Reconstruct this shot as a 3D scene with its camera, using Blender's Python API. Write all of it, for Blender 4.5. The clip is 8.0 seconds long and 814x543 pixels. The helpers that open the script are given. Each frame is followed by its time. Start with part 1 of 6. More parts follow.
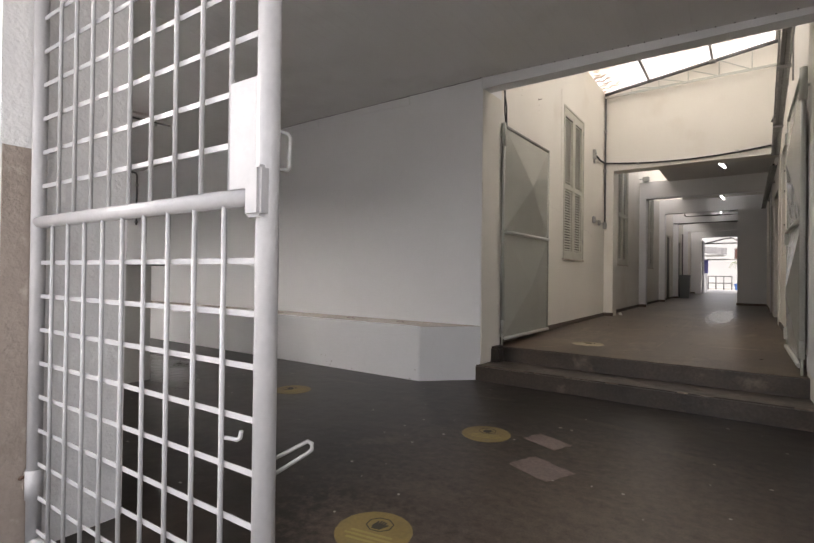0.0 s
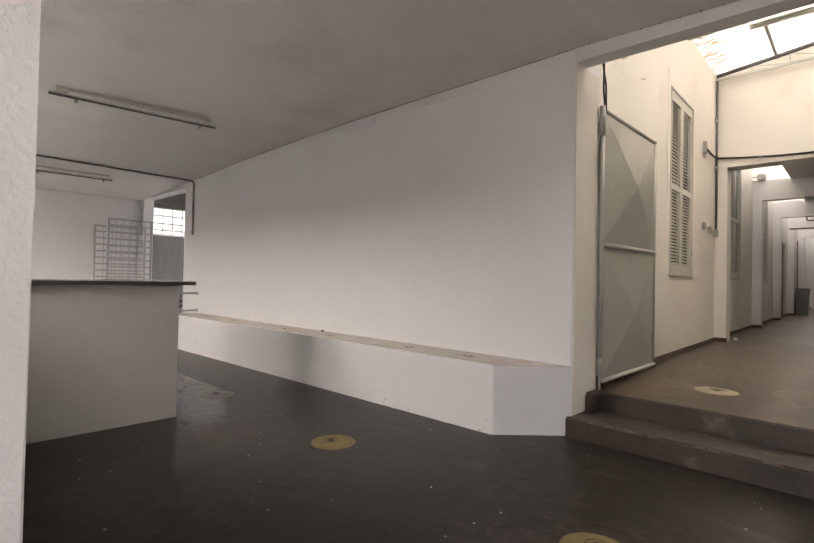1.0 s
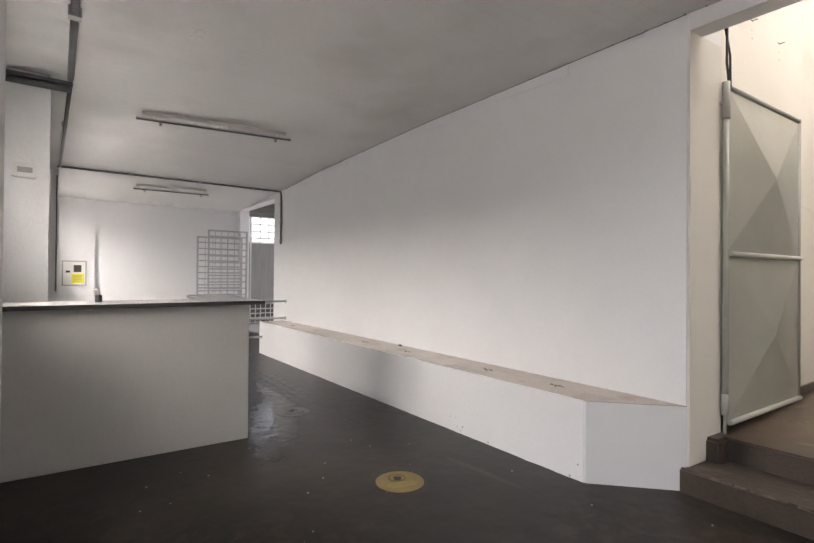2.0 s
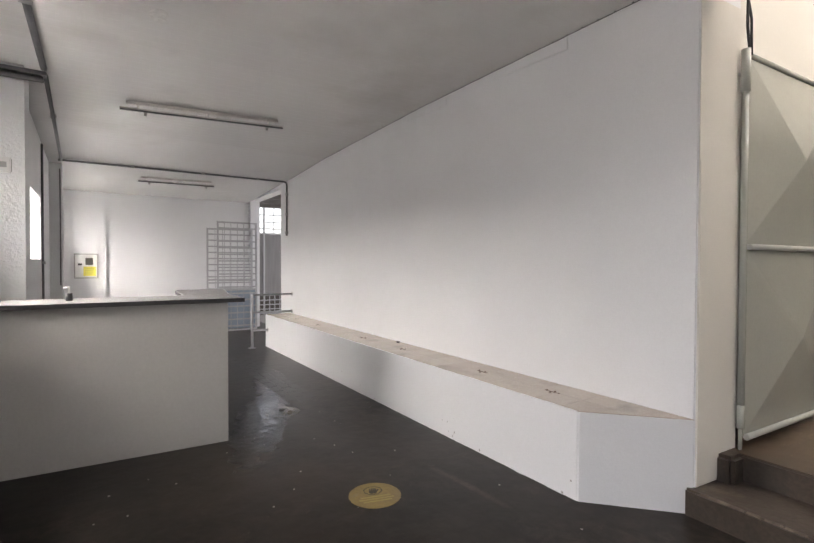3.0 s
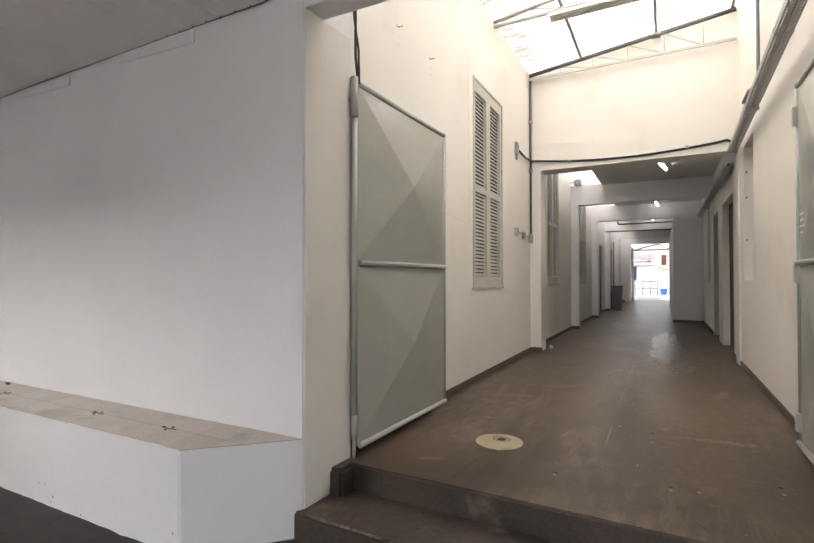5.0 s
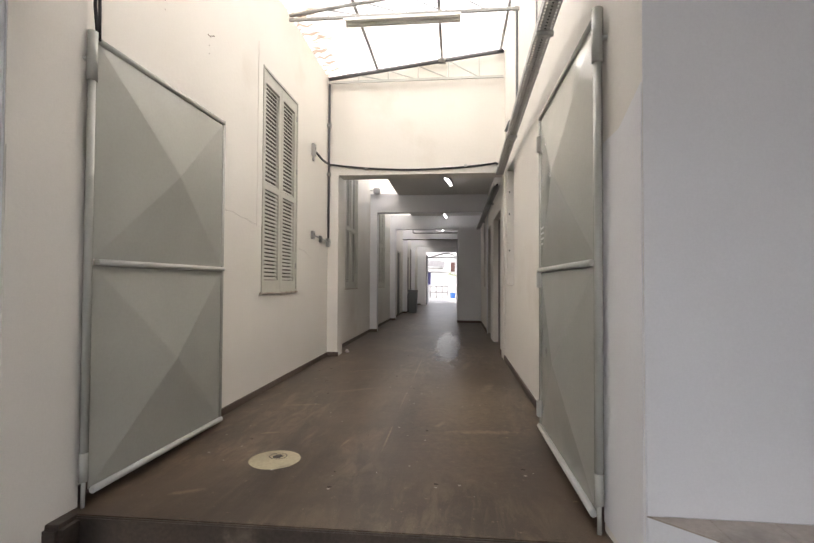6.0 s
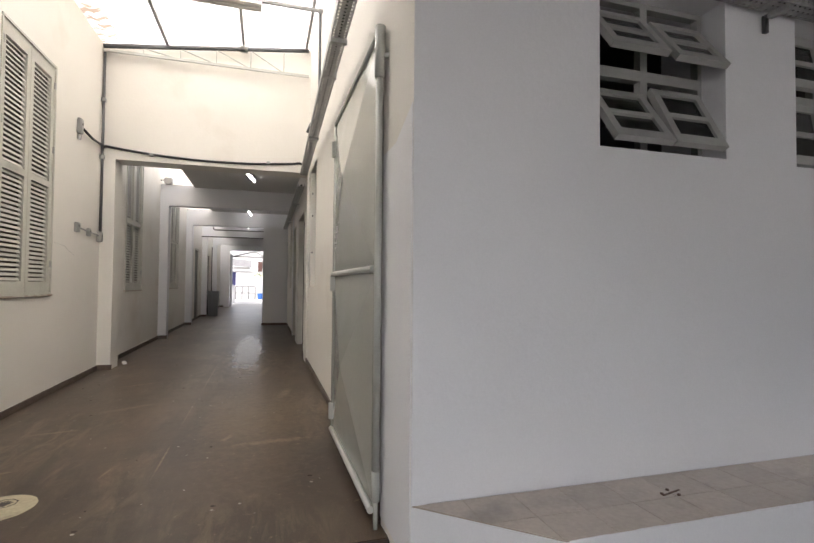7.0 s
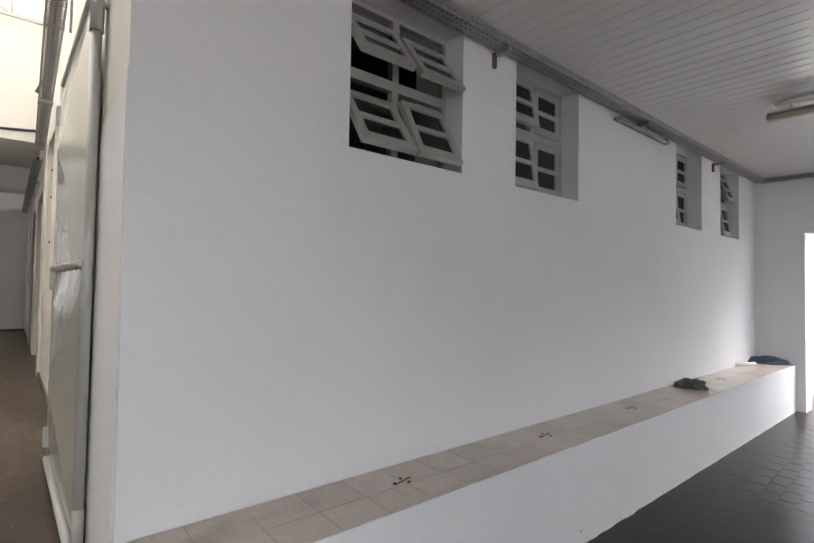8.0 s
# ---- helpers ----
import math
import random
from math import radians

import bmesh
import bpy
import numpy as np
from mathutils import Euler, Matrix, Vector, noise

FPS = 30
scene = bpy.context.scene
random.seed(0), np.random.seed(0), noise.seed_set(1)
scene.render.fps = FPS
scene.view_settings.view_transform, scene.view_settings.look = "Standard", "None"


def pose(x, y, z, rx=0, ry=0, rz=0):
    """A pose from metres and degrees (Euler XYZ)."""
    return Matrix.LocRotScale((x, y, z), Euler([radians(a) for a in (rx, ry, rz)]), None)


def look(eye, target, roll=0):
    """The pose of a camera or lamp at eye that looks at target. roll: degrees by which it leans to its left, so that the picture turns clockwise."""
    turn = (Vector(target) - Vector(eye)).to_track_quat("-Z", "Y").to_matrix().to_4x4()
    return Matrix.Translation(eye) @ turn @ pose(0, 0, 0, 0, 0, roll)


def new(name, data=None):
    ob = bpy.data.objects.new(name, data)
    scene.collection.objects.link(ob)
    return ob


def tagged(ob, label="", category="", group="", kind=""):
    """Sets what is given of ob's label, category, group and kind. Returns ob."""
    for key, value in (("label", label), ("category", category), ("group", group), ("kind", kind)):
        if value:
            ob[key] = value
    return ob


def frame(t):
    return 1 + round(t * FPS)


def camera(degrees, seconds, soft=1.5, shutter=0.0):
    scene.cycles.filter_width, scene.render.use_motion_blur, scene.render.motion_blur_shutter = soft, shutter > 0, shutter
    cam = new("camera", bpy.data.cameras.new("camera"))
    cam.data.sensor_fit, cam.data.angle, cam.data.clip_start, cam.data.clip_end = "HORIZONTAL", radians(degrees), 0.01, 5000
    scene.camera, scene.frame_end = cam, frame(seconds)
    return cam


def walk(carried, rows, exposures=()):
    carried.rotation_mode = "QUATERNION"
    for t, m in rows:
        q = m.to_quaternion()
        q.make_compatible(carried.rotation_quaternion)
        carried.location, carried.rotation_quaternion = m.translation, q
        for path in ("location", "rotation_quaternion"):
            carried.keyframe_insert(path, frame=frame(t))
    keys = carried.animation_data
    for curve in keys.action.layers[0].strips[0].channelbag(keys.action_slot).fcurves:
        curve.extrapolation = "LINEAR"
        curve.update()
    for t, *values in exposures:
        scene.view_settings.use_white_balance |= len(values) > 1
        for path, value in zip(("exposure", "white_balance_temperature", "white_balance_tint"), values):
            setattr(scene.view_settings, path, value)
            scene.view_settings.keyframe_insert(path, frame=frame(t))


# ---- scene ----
cam = camera(81.2, 8.0)
PATH = [
    (0, (-0.072, 0.429, 0.968), (-1.193, 2.085, 0.982), 0.7),
    (0.5, (-0.308, 0.819, 0.981), (-1.526, 2.405, 1.023), 1.0),
    (1, (-0.565, 1.119, 1.107), (-1.908, 2.601, 1.139), 1.2),
    (1.5, (-0.662, 1.302, 1.201), (-2.167, 2.618, 1.232), 0.9),
    (1.7, (-0.684, 1.374, 1.227), (-2.243, 2.627, 1.26), 0.8),
    (2.8, (-0.746, 1.807, 1.31), (-2.416, 2.907, 1.276), 0.15),
    (3, (-0.745, 1.878, 1.313), (-2.42, 2.971, 1.277), 0.2),
    (3.5, (-0.681, 2.031, 1.318), (-2.286, 3.224, 1.294), 0.3),
    (4, (-0.55, 2.229, 1.331), (-1.888, 3.716, 1.327), 0.2),
    (4.2, (-0.499, 2.295, 1.339), (-1.768, 3.842, 1.339), 0.05),
    (5.3, (-0.386, 2.642, 1.314), (-1.095, 4.512, 1.353), 0.05),
    (5.5, (-0.362, 2.693, 1.314), (-0.919, 4.613, 1.357), 0.1),
    (6, (-0.287, 2.782, 1.318), (-0.436, 4.775, 1.367), 0.3),
    (6.5, (-0.23, 2.81, 1.323), (-0.035, 4.8, 1.378), 0.6),
    (7, (-0.162, 2.809, 1.34), (0.461, 4.709, 1.396), 0.5),
    (7.5, (-0.065, 2.791, 1.337), (0.914, 4.534, 1.404), 0.7),
    (8, (0.091, 2.776, 1.342), (1.418, 4.271, 1.406), 1.0),
]
EXPOSURES = [(0.0, 1.5, 6650, 14), (0.7, 1.7, 6950, 15), (1.0, 1.95, 7100, 16), (1.5, 2.25, 6850, 15), (3.0, 2.35, 6600, 14), (4.0, 2.26, 6650, 14), (5.5, 2.12, 6450, 14), (6.5, 2.12, 6400, 14), (7.2, 2.13, 6400, 13), (8.0, 2.35, 6350, 12)]
walk(cam, [(t, look(eye, target, roll)) for t, eye, target, roll in PATH], EXPOSURES)

# ---- light ----
world = bpy.data.worlds.new("sky")
scene.world = world
world.use_nodes = True
wn = world.node_tree.nodes
sky = wn.new("ShaderNodeTexSky")
sky.sky_type, sky.sun_disc = 'NISHITA', False
sky.sun_elevation, sky.sun_rotation = radians(62), radians(200)
sky.air_density, sky.dust_density, sky.ozone_density = 1.0, 4.0, 1.0
soft = wn.new("ShaderNodeHueSaturation")
soft.inputs["Saturation"].default_value = 0.35
world.node_tree.links.new(sky.outputs["Color"], soft.inputs["Color"])
world.node_tree.links.new(soft.outputs["Color"], wn["Background"].inputs["Color"])
wn["Background"].inputs["Strength"].default_value = 0.15
sun_data = bpy.data.lights.new("sun", 'SUN')
sun_data.energy, sun_data.angle, sun_data.color = 1.2, radians(20), (1.0, 0.95, 0.88)
sun = new("sun", sun_data)
sun.matrix_world = look((6 * math.sin(radians(200)), 6 * math.cos(radians(200)), 12), (0, 0, 0))


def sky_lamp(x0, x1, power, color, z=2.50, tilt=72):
    """Added area lamp over the yard: unseen sky fill for the entrance wall's windows."""
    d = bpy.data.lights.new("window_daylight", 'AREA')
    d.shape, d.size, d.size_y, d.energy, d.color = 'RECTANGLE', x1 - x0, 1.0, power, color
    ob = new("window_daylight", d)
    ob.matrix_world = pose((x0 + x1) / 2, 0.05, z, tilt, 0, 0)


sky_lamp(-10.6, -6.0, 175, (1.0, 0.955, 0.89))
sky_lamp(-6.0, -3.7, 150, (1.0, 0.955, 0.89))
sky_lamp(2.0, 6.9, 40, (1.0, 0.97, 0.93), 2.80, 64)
# Added lamp, out of view, that boosts the sky light through the right doorway.
d = bpy.data.lights.new("doorway_sky_fill", 'AREA')
d.shape, d.size, d.size_y, d.energy, d.color = 'RECTANGLE', 1.6, 1.0, 60, (1.0, 0.98, 0.96)
new("doorway_sky_fill", d).matrix_world = look((7.95, 3.3, 2.75), (6.6, 3.3, 0.9))


# ---- helpers of this scene ----
def box(bm, x0, x1, y0, y1, z0, z1, bevel=0.0):
    vs = [bm.verts.new((x, y, z)) for z in (z0, z1) for y in (y0, y1) for x in (x0, x1)]
    fs = [bm.faces.new([vs[i] for i in f]) for f in ((0, 2, 3, 1), (4, 5, 7, 6), (0, 1, 5, 4), (1, 3, 7, 5), (3, 2, 6, 7), (2, 0, 4, 6))]
    if bevel:
        es = list({e for f in fs for e in f.edges})
        bmesh.ops.bevel(bm, geom=es, offset=bevel, segments=2, affect='EDGES')
    return bm


def prism(bm, outline, z0, z1):
    """An upright prism over a plan outline, counter-clockwise."""
    lo = [bm.verts.new((x, y, z0)) for x, y in outline]
    hi = [bm.verts.new((x, y, z1)) for x, y in outline]
    bm.faces.new(lo[::-1]), bm.faces.new(hi)
    for i in range(len(lo)):
        j = (i + 1) % len(lo)
        bm.faces.new((lo[i], lo[j], hi[j], hi[i]))
    return bm


def soften(bm, offset, where=None):
    """Rounds the upright edges, or those at which where() holds for both ends."""
    es = [e for e in bm.edges if abs(e.verts[0].co.z - e.verts[1].co.z) > 0.05 and (where is None or all(where(v.co) for v in e.verts))]
    bmesh.ops.bevel(bm, geom=es, offset=offset, segments=3, affect='EDGES')
    return bm


def pipe(bm, pts, r, seg=10):
    """A round bar along a line of points."""
    pts = [Vector(p) for p in pts]
    rings = []
    for i, p in enumerate(pts):
        a = (p - pts[i - 1]).normalized() if i else (pts[1] - p).normalized()
        b = (pts[i + 1] - p).normalized() if i + 1 < len(pts) else a
        d = (a + b).normalized()
        wide = 1 / max(0.5, d.dot(a))
        side = d.orthogonal().normalized() if not rings else (last - last.dot(d) * d).normalized()
        last = side
        up = d.cross(side)
        rings.append([bm.verts.new(p + r * wide * (math.cos(2 * math.pi * k / seg) * side + math.sin(2 * math.pi * k / seg) * up)) for k in range(seg)])
    for a, b in zip(rings, rings[1:]):
        for k in range(seg):
            f = bm.faces.new((a[k], a[(k + 1) % seg], b[(k + 1) % seg], b[k]))
            f.smooth = True
    bm.faces.new(rings[0][::-1]), bm.faces.new(rings[-1])
    return bm


def bow(a, b, sag, n=10):
    """Points of a slack line from a to b."""
    a, b = Vector(a), Vector(b)
    return [a.lerp(b, k / n) - Vector((0, 0, sag * 4 * (k / n) * (1 - k / n))) for k in range(n + 1)]


def part(name, bm, material, parent=None, label="", m=None, kind=""):
    me = bpy.data.meshes.new(name)
    bmesh.ops.recalc_face_normals(bm, faces=bm.faces)
    bm.to_mesh(me)
    bm.free()
    me.materials.append(material)
    ob = new(name, me)
    ob.parent = parent
    if m is not None:
        ob.matrix_basis = m
    return tagged(ob, label=label, kind=kind)


def twin(name, mesh, parent, m, label=""):
    """One more piece on a mesh that is there already."""
    ob = new(name, mesh)
    ob.parent = parent
    ob.matrix_basis = m
    return tagged(ob, label=label)


def thing(name, m, label, category, group="", kind=""):
    ob = new(name)
    ob.empty_display_size = 0.1
    ob.matrix_basis = m
    return tagged(ob, label, category, group, kind)


def structure(name, bm, material, label, category, m=None):
    ob = part(name, bm, material, None, label, m, "structure")
    return tagged(ob, category=category)


def panel(bm, u0, u1, z0, z1, v0, v1, holes=()):
    """An upright wall from u0 to u1 with rectangular openings (u0, u1, z0, z1) right through it."""
    us = sorted({u0, u1, *(h[0] for h in holes), *(h[1] for h in holes)})
    zs = sorted({z0, z1, *(h[2] for h in holes), *(h[3] for h in holes)})
    us = [u for u in us if u0 <= u <= u1]
    zs = [z for z in zs if z0 <= z <= z1]
    nu, nz = len(us) - 1, len(zs) - 1

    def solid(i, k):
        if not (0 <= i < nu and 0 <= k < nz):
            return False
        u, z = (us[i] + us[i + 1]) / 2, (zs[k] + zs[k + 1]) / 2
        return not any(a < u < b and c < z < d for a, b, c, d in holes)

    made = {}

    def vert(i, k, s):
        if (i, k, s) not in made:
            made[i, k, s] = bm.verts.new((us[i], (v0, v1)[s], zs[k]))
        return made[i, k, s]

    for i in range(nu):
        for k in range(nz):
            if not solid(i, k):
                continue
            bm.faces.new((vert(i, k, 0), vert(i + 1, k, 0), vert(i + 1, k + 1, 0), vert(i, k + 1, 0)))
            bm.faces.new((vert(i, k, 1), vert(i, k + 1, 1), vert(i + 1, k + 1, 1), vert(i + 1, k, 1)))
            if not solid(i - 1, k):
                bm.faces.new((vert(i, k, 0), vert(i, k + 1, 0), vert(i, k + 1, 1), vert(i, k, 1)))
            if not solid(i + 1, k):
                bm.faces.new((vert(i + 1, k, 0), vert(i + 1, k, 1), vert(i + 1, k + 1, 1), vert(i + 1, k + 1, 0)))
            if not solid(i, k - 1):
                bm.faces.new((vert(i, k, 0), vert(i, k, 1), vert(i + 1, k, 1), vert(i + 1, k, 0)))
            if not solid(i, k + 1):
                bm.faces.new((vert(i, k + 1, 0), vert(i + 1, k + 1, 0), vert(i + 1, k + 1, 1), vert(i, k + 1, 1)))
    return bm


# ---- materials ----
def surface(name, color, rough=0.6, metal=0.0, second=None, amount=0.5, scale=2.0, grain=0.0, fine=60.0, bump=0.0, bump_scale=40.0,
            rough_var=0.0, spec=0.5, stain=None, stain_scale=0.7, stain_at=(0.55, 0.7), stretch=(1, 1, 1), pieces=0.0):
    """A painted, plastered or metal surface: broad patches, stains, fine grain and relief at real size."""
    mat = bpy.data.materials.new(name)
    mat.use_nodes = True
    n, l = mat.node_tree.nodes, mat.node_tree.links
    bsdf = n["Principled BSDF"]
    bsdf.inputs["Metallic"].default_value = metal
    bsdf.inputs["Roughness"].default_value = rough
    bsdf.inputs["Specular IOR Level"].default_value = spec
    geo = n.new("ShaderNodeNewGeometry")
    mapping = n.new("ShaderNodeMapping")
    mapping.inputs["Scale"].default_value = stretch
    l.new(geo.outputs["Position"], mapping.inputs["Vector"])

    def tex(s, detail=4.0):
        t = n.new("ShaderNodeTexNoise")
        t.inputs["Scale"].default_value, t.inputs["Detail"].default_value = s, detail
        l.new(mapping.outputs["Vector"], t.inputs["Vector"])
        return t.outputs["Fac"]

    def mix(a, b, fac, kind='MIX'):
        m = n.new("ShaderNodeMix")
        m.data_type, m.blend_type = 'RGBA', kind
        for socket, value in ((m.inputs["Factor"], fac), (m.inputs[6], a), (m.inputs[7], b)):
            if isinstance(value, (float, int)):
                socket.default_value = value
            elif isinstance(value, tuple):
                socket.default_value = (*value, 1.0)[:4]
            else:
                l.new(value, socket)
        return m.outputs[2]

    def span(value, lo, hi, a=0.0, b=1.0):
        r = n.new("ShaderNodeMapRange")
        r.inputs["From Min"].default_value, r.inputs["From Max"].default_value = lo, hi
        r.inputs["To Min"].default_value, r.inputs["To Max"].default_value = a, b
        l.new(value, r.inputs["Value"])
        return r.outputs["Result"]

    out = color
    patch = tex(scale)
    if second:
        out = mix(color, second, span(patch, 0.35, 0.65, 0.0, amount))
    if stain:
        out = mix(out, stain, span(tex(stain_scale, 6.0), *stain_at))
    if grain:
        g = span(tex(fine, 3.0), 0.3, 0.7, 1 - grain, 1 + grain)
        c = n.new("ShaderNodeCombineColor")
        for s in c.inputs:
            l.new(g, s)
        out = mix(out, c.outputs[0], 1.0, 'MULTIPLY')
    if pieces:
        info = n.new("ShaderNodeObjectInfo")
        g = span(info.outputs["Random"], 0, 1, 1 - pieces, 1 + pieces)
        c = n.new("ShaderNodeCombineColor")
        for s in c.inputs:
            l.new(g, s)
        out = mix(out, c.outputs[0], 1.0, 'MULTIPLY')
    if isinstance(out, tuple):
        bsdf.inputs["Base Color"].default_value = (*out, 1.0)
    else:
        l.new(out, bsdf.inputs["Base Color"])
    if rough_var:
        l.new(span(tex(scale * 1.7, 1.0), 0.2, 0.8, rough - rough_var, rough + rough_var), bsdf.inputs["Roughness"])
    if bump:
        b = n.new("ShaderNodeBump")
        b.inputs["Strength"].default_value, b.inputs["Distance"].default_value = bump, 0.01
        l.new(tex(bump_scale, 4.0), b.inputs["Height"])
        l.new(b.outputs["Normal"], bsdf.inputs["Normal"])
    return mat


white_plaster = surface("white_plaster", (0.77, 0.77, 0.78), 0.7, second=(0.71, 0.71, 0.72), amount=0.5, scale=1.1, grain=0.02, fine=120, bump=0.12, bump_scale=35)
rough_plaster = surface("rough_plaster", (0.78, 0.78, 0.78), 0.8, second=(0.74, 0.74, 0.74), amount=0.5, scale=2.0, grain=0.02, fine=150, bump=0.5, bump_scale=48)
cream_plaster = surface("cream_plaster", (0.75, 0.725, 0.672), 0.75, second=(0.685, 0.655, 0.60), amount=0.5, scale=0.9, grain=0.02, fine=120, bump=0.14, bump_scale=30, stain=(0.64, 0.595, 0.525), stain_scale=1.3, stain_at=(0.58, 0.80))
dado_paint = surface("dado_paint", (0.31, 0.26, 0.225), 0.55, second=(0.38, 0.325, 0.285), scale=6, grain=0.06, bump=0.5, bump_scale=60, stain=(0.48, 0.43, 0.385), stain_scale=9, stain_at=(0.62, 0.72))


def worn_floor(name, dark, light, dust, rough, wear, ripple, specks, gloss, marks=(), polished=(), shine=0.15, waves=0.6, wet=0.45, grain=1.0):
    """A trodden floor: mottled paint, worn dusty patches, scuffs across it, grit and a slightly wavy, uneven gloss."""
    mat = bpy.data.materials.new(name)
    mat.use_nodes = True
    n, l = mat.node_tree.nodes, mat.node_tree.links
    bsdf = n["Principled BSDF"]
    geo = n.new("ShaderNodeTexCoord")
    bsdf.inputs["Specular IOR Level"].default_value = gloss

    def tex(s, detail=4.0, stretch=(1, 1, 1), turn=0.0, bias=0.5, warp=0.0):
        m, t = n.new("ShaderNodeMapping"), n.new("ShaderNodeTexNoise")
        m.inputs["Scale"].default_value, m.inputs["Rotation"].default_value = stretch, (0, 0, radians(turn))
        t.inputs["Scale"].default_value, t.inputs["Detail"].default_value, t.inputs["Roughness"].default_value = s, detail, bias
        t.inputs["Distortion"].default_value = warp
        l.new(geo.outputs["Object"], m.inputs["Vector"])
        l.new(m.outputs["Vector"], t.inputs["Vector"])
        return t.outputs["Fac"]

    def span(value, lo, hi, a=0.0, b=1.0):
        r = n.new("ShaderNodeMapRange")
        r.inputs["From Min"].default_value, r.inputs["From Max"].default_value = lo, hi
        r.inputs["To Min"].default_value, r.inputs["To Max"].default_value = a, b
        l.new(value, r.inputs["Value"])
        return r.outputs["Result"]

    def mix(a, b, fac):
        m = n.new("ShaderNodeMix")
        m.data_type = 'RGBA'
        for socket, value in ((m.inputs["Factor"], fac), (m.inputs[6], a), (m.inputs[7], b)):
            if isinstance(value, tuple):
                socket.default_value = (*value, 1.0)
            else:
                l.new(value, socket)
        return m.outputs[2]

    def times(a, b):
        m = n.new("ShaderNodeMath")
        m.operation = 'MULTIPLY'
        l.new(a, m.inputs[0]), l.new(b, m.inputs[1])
        return m.outputs[0]

    out = mix(dark, light, span(tex(1.2, 8.0, bias=0.62), 0.36, 0.66))
    mottled = tuple(c * 0.62 for c in dark)
    out = mix(out, mottled, span(tex(5.5, 6.0, (1, grain, 1), bias=0.6), 0.52, 0.72, 0.0, 0.5))
    patches = times(span(tex(0.9, 3.0, (1, 0.5 + 0.5 * grain, 1)), 0.46, 0.60), span(tex(9.0, 9.0, (1, grain, 1), bias=0.72, warp=0.6), 0.46, 0.74))
    out = mix(out, dust, span(patches, 0.0, 1.0, 0.0, wear))
    scuffs = times(span(tex(5.0, 9.0, (1, 0.7 * grain, 1), 0.0, 0.68, 1.2), 0.56, 0.70), span(tex(1.6, 2.0), 0.42, 0.62))
    out = mix(out, dust, span(scuffs, 0.0, 1.0, 0.0, wear * 0.45))
    out = mix(out, mottled, span(tex(2.3, 7.0, (1, 0.6 * grain, 1), 0.0, 0.66, 0.6), 0.54, 0.70, 0.0, 0.75))
    ragged = tex(22.0, 6.0, bias=0.7)

    def ellipse(x, y, length, width, turn):
        m, d = n.new("ShaderNodeMapping"), n.new("ShaderNodeVectorMath")
        m.vector_type = 'TEXTURE'
        m.inputs["Location"].default_value, m.inputs["Rotation"].default_value, m.inputs["Scale"].default_value = (x, y, 0), (0, 0, radians(turn)), (length / 2, width / 2, 1000)
        d.operation = 'LENGTH'
        l.new(geo.outputs["Object"], m.inputs["Vector"]), l.new(m.outputs["Vector"], d.inputs[0])
        return d.outputs["Value"]

    for x, y, length, width, turn, strength in marks:
        core = span(ellipse(x, y, length, width, turn), 0.3, 1.25, 0.36, -0.15)
        add = n.new("ShaderNodeMath")
        l.new(core, add.inputs[0]), l.new(ragged, add.inputs[1])
        out = mix(out, dust, span(add.outputs[0], 0.50, 1.0, 0.0, strength))
    out = mix(out, mottled, span(tex(150.0, 2.0), 0.50, 0.74, 0.0, 0.4))
    out = mix(out, dust, span(tex(95.0, 3.0, bias=0.7), specks, specks + 0.05, 0.0, 0.8))
    l.new(out, bsdf.inputs["Base Color"])
    bsdf.inputs["Roughness"].default_value = rough
    worn_gloss = None
    for x, y, length, width, turn in polished:
        core = span(ellipse(x, y, length, width, turn), 0.35, 1.2, 0.5, -0.2)
        add = n.new("ShaderNodeMath")
        l.new(core, add.inputs[0]), l.new(tex(11.0, 5.0, (1, 0.6, 1), turn, 0.65), add.inputs[1])
        mask = span(add.outputs[0], 0.60, 0.95)
        if worn_gloss is None:
            worn_gloss = mask
        else:
            top = n.new("ShaderNodeMath")
            top.operation = 'MAXIMUM'
            l.new(worn_gloss, top.inputs[0]), l.new(mask, top.inputs[1])
            worn_gloss = top.outputs[0]
    if worn_gloss is not None:
        l.new(span(worn_gloss, 0.0, 1.0, rough, shine), bsdf.inputs["Roughness"])
        l.new(span(worn_gloss, 0.0, 1.0, gloss, wet), bsdf.inputs["Specular IOR Level"])
    b1, b2 = n.new("ShaderNodeBump"), n.new("ShaderNodeBump")
    b1.inputs["Strength"].default_value, b1.inputs["Distance"].default_value = ripple, 0.01
    if worn_gloss is not None:
        l.new(span(worn_gloss, 0.0, 1.0, ripple, waves), b1.inputs["Strength"])
    b2.inputs["Strength"].default_value, b2.inputs["Distance"].default_value = 0.12, 0.002
    l.new(tex(8.0, 2.0), b1.inputs["Height"])
    l.new(tex(140.0, 3.0), b2.inputs["Height"])
    l.new(b1.outputs["Normal"], b2.inputs["Normal"])
    l.new(b2.outputs["Normal"], bsdf.inputs["Normal"])
    return mat


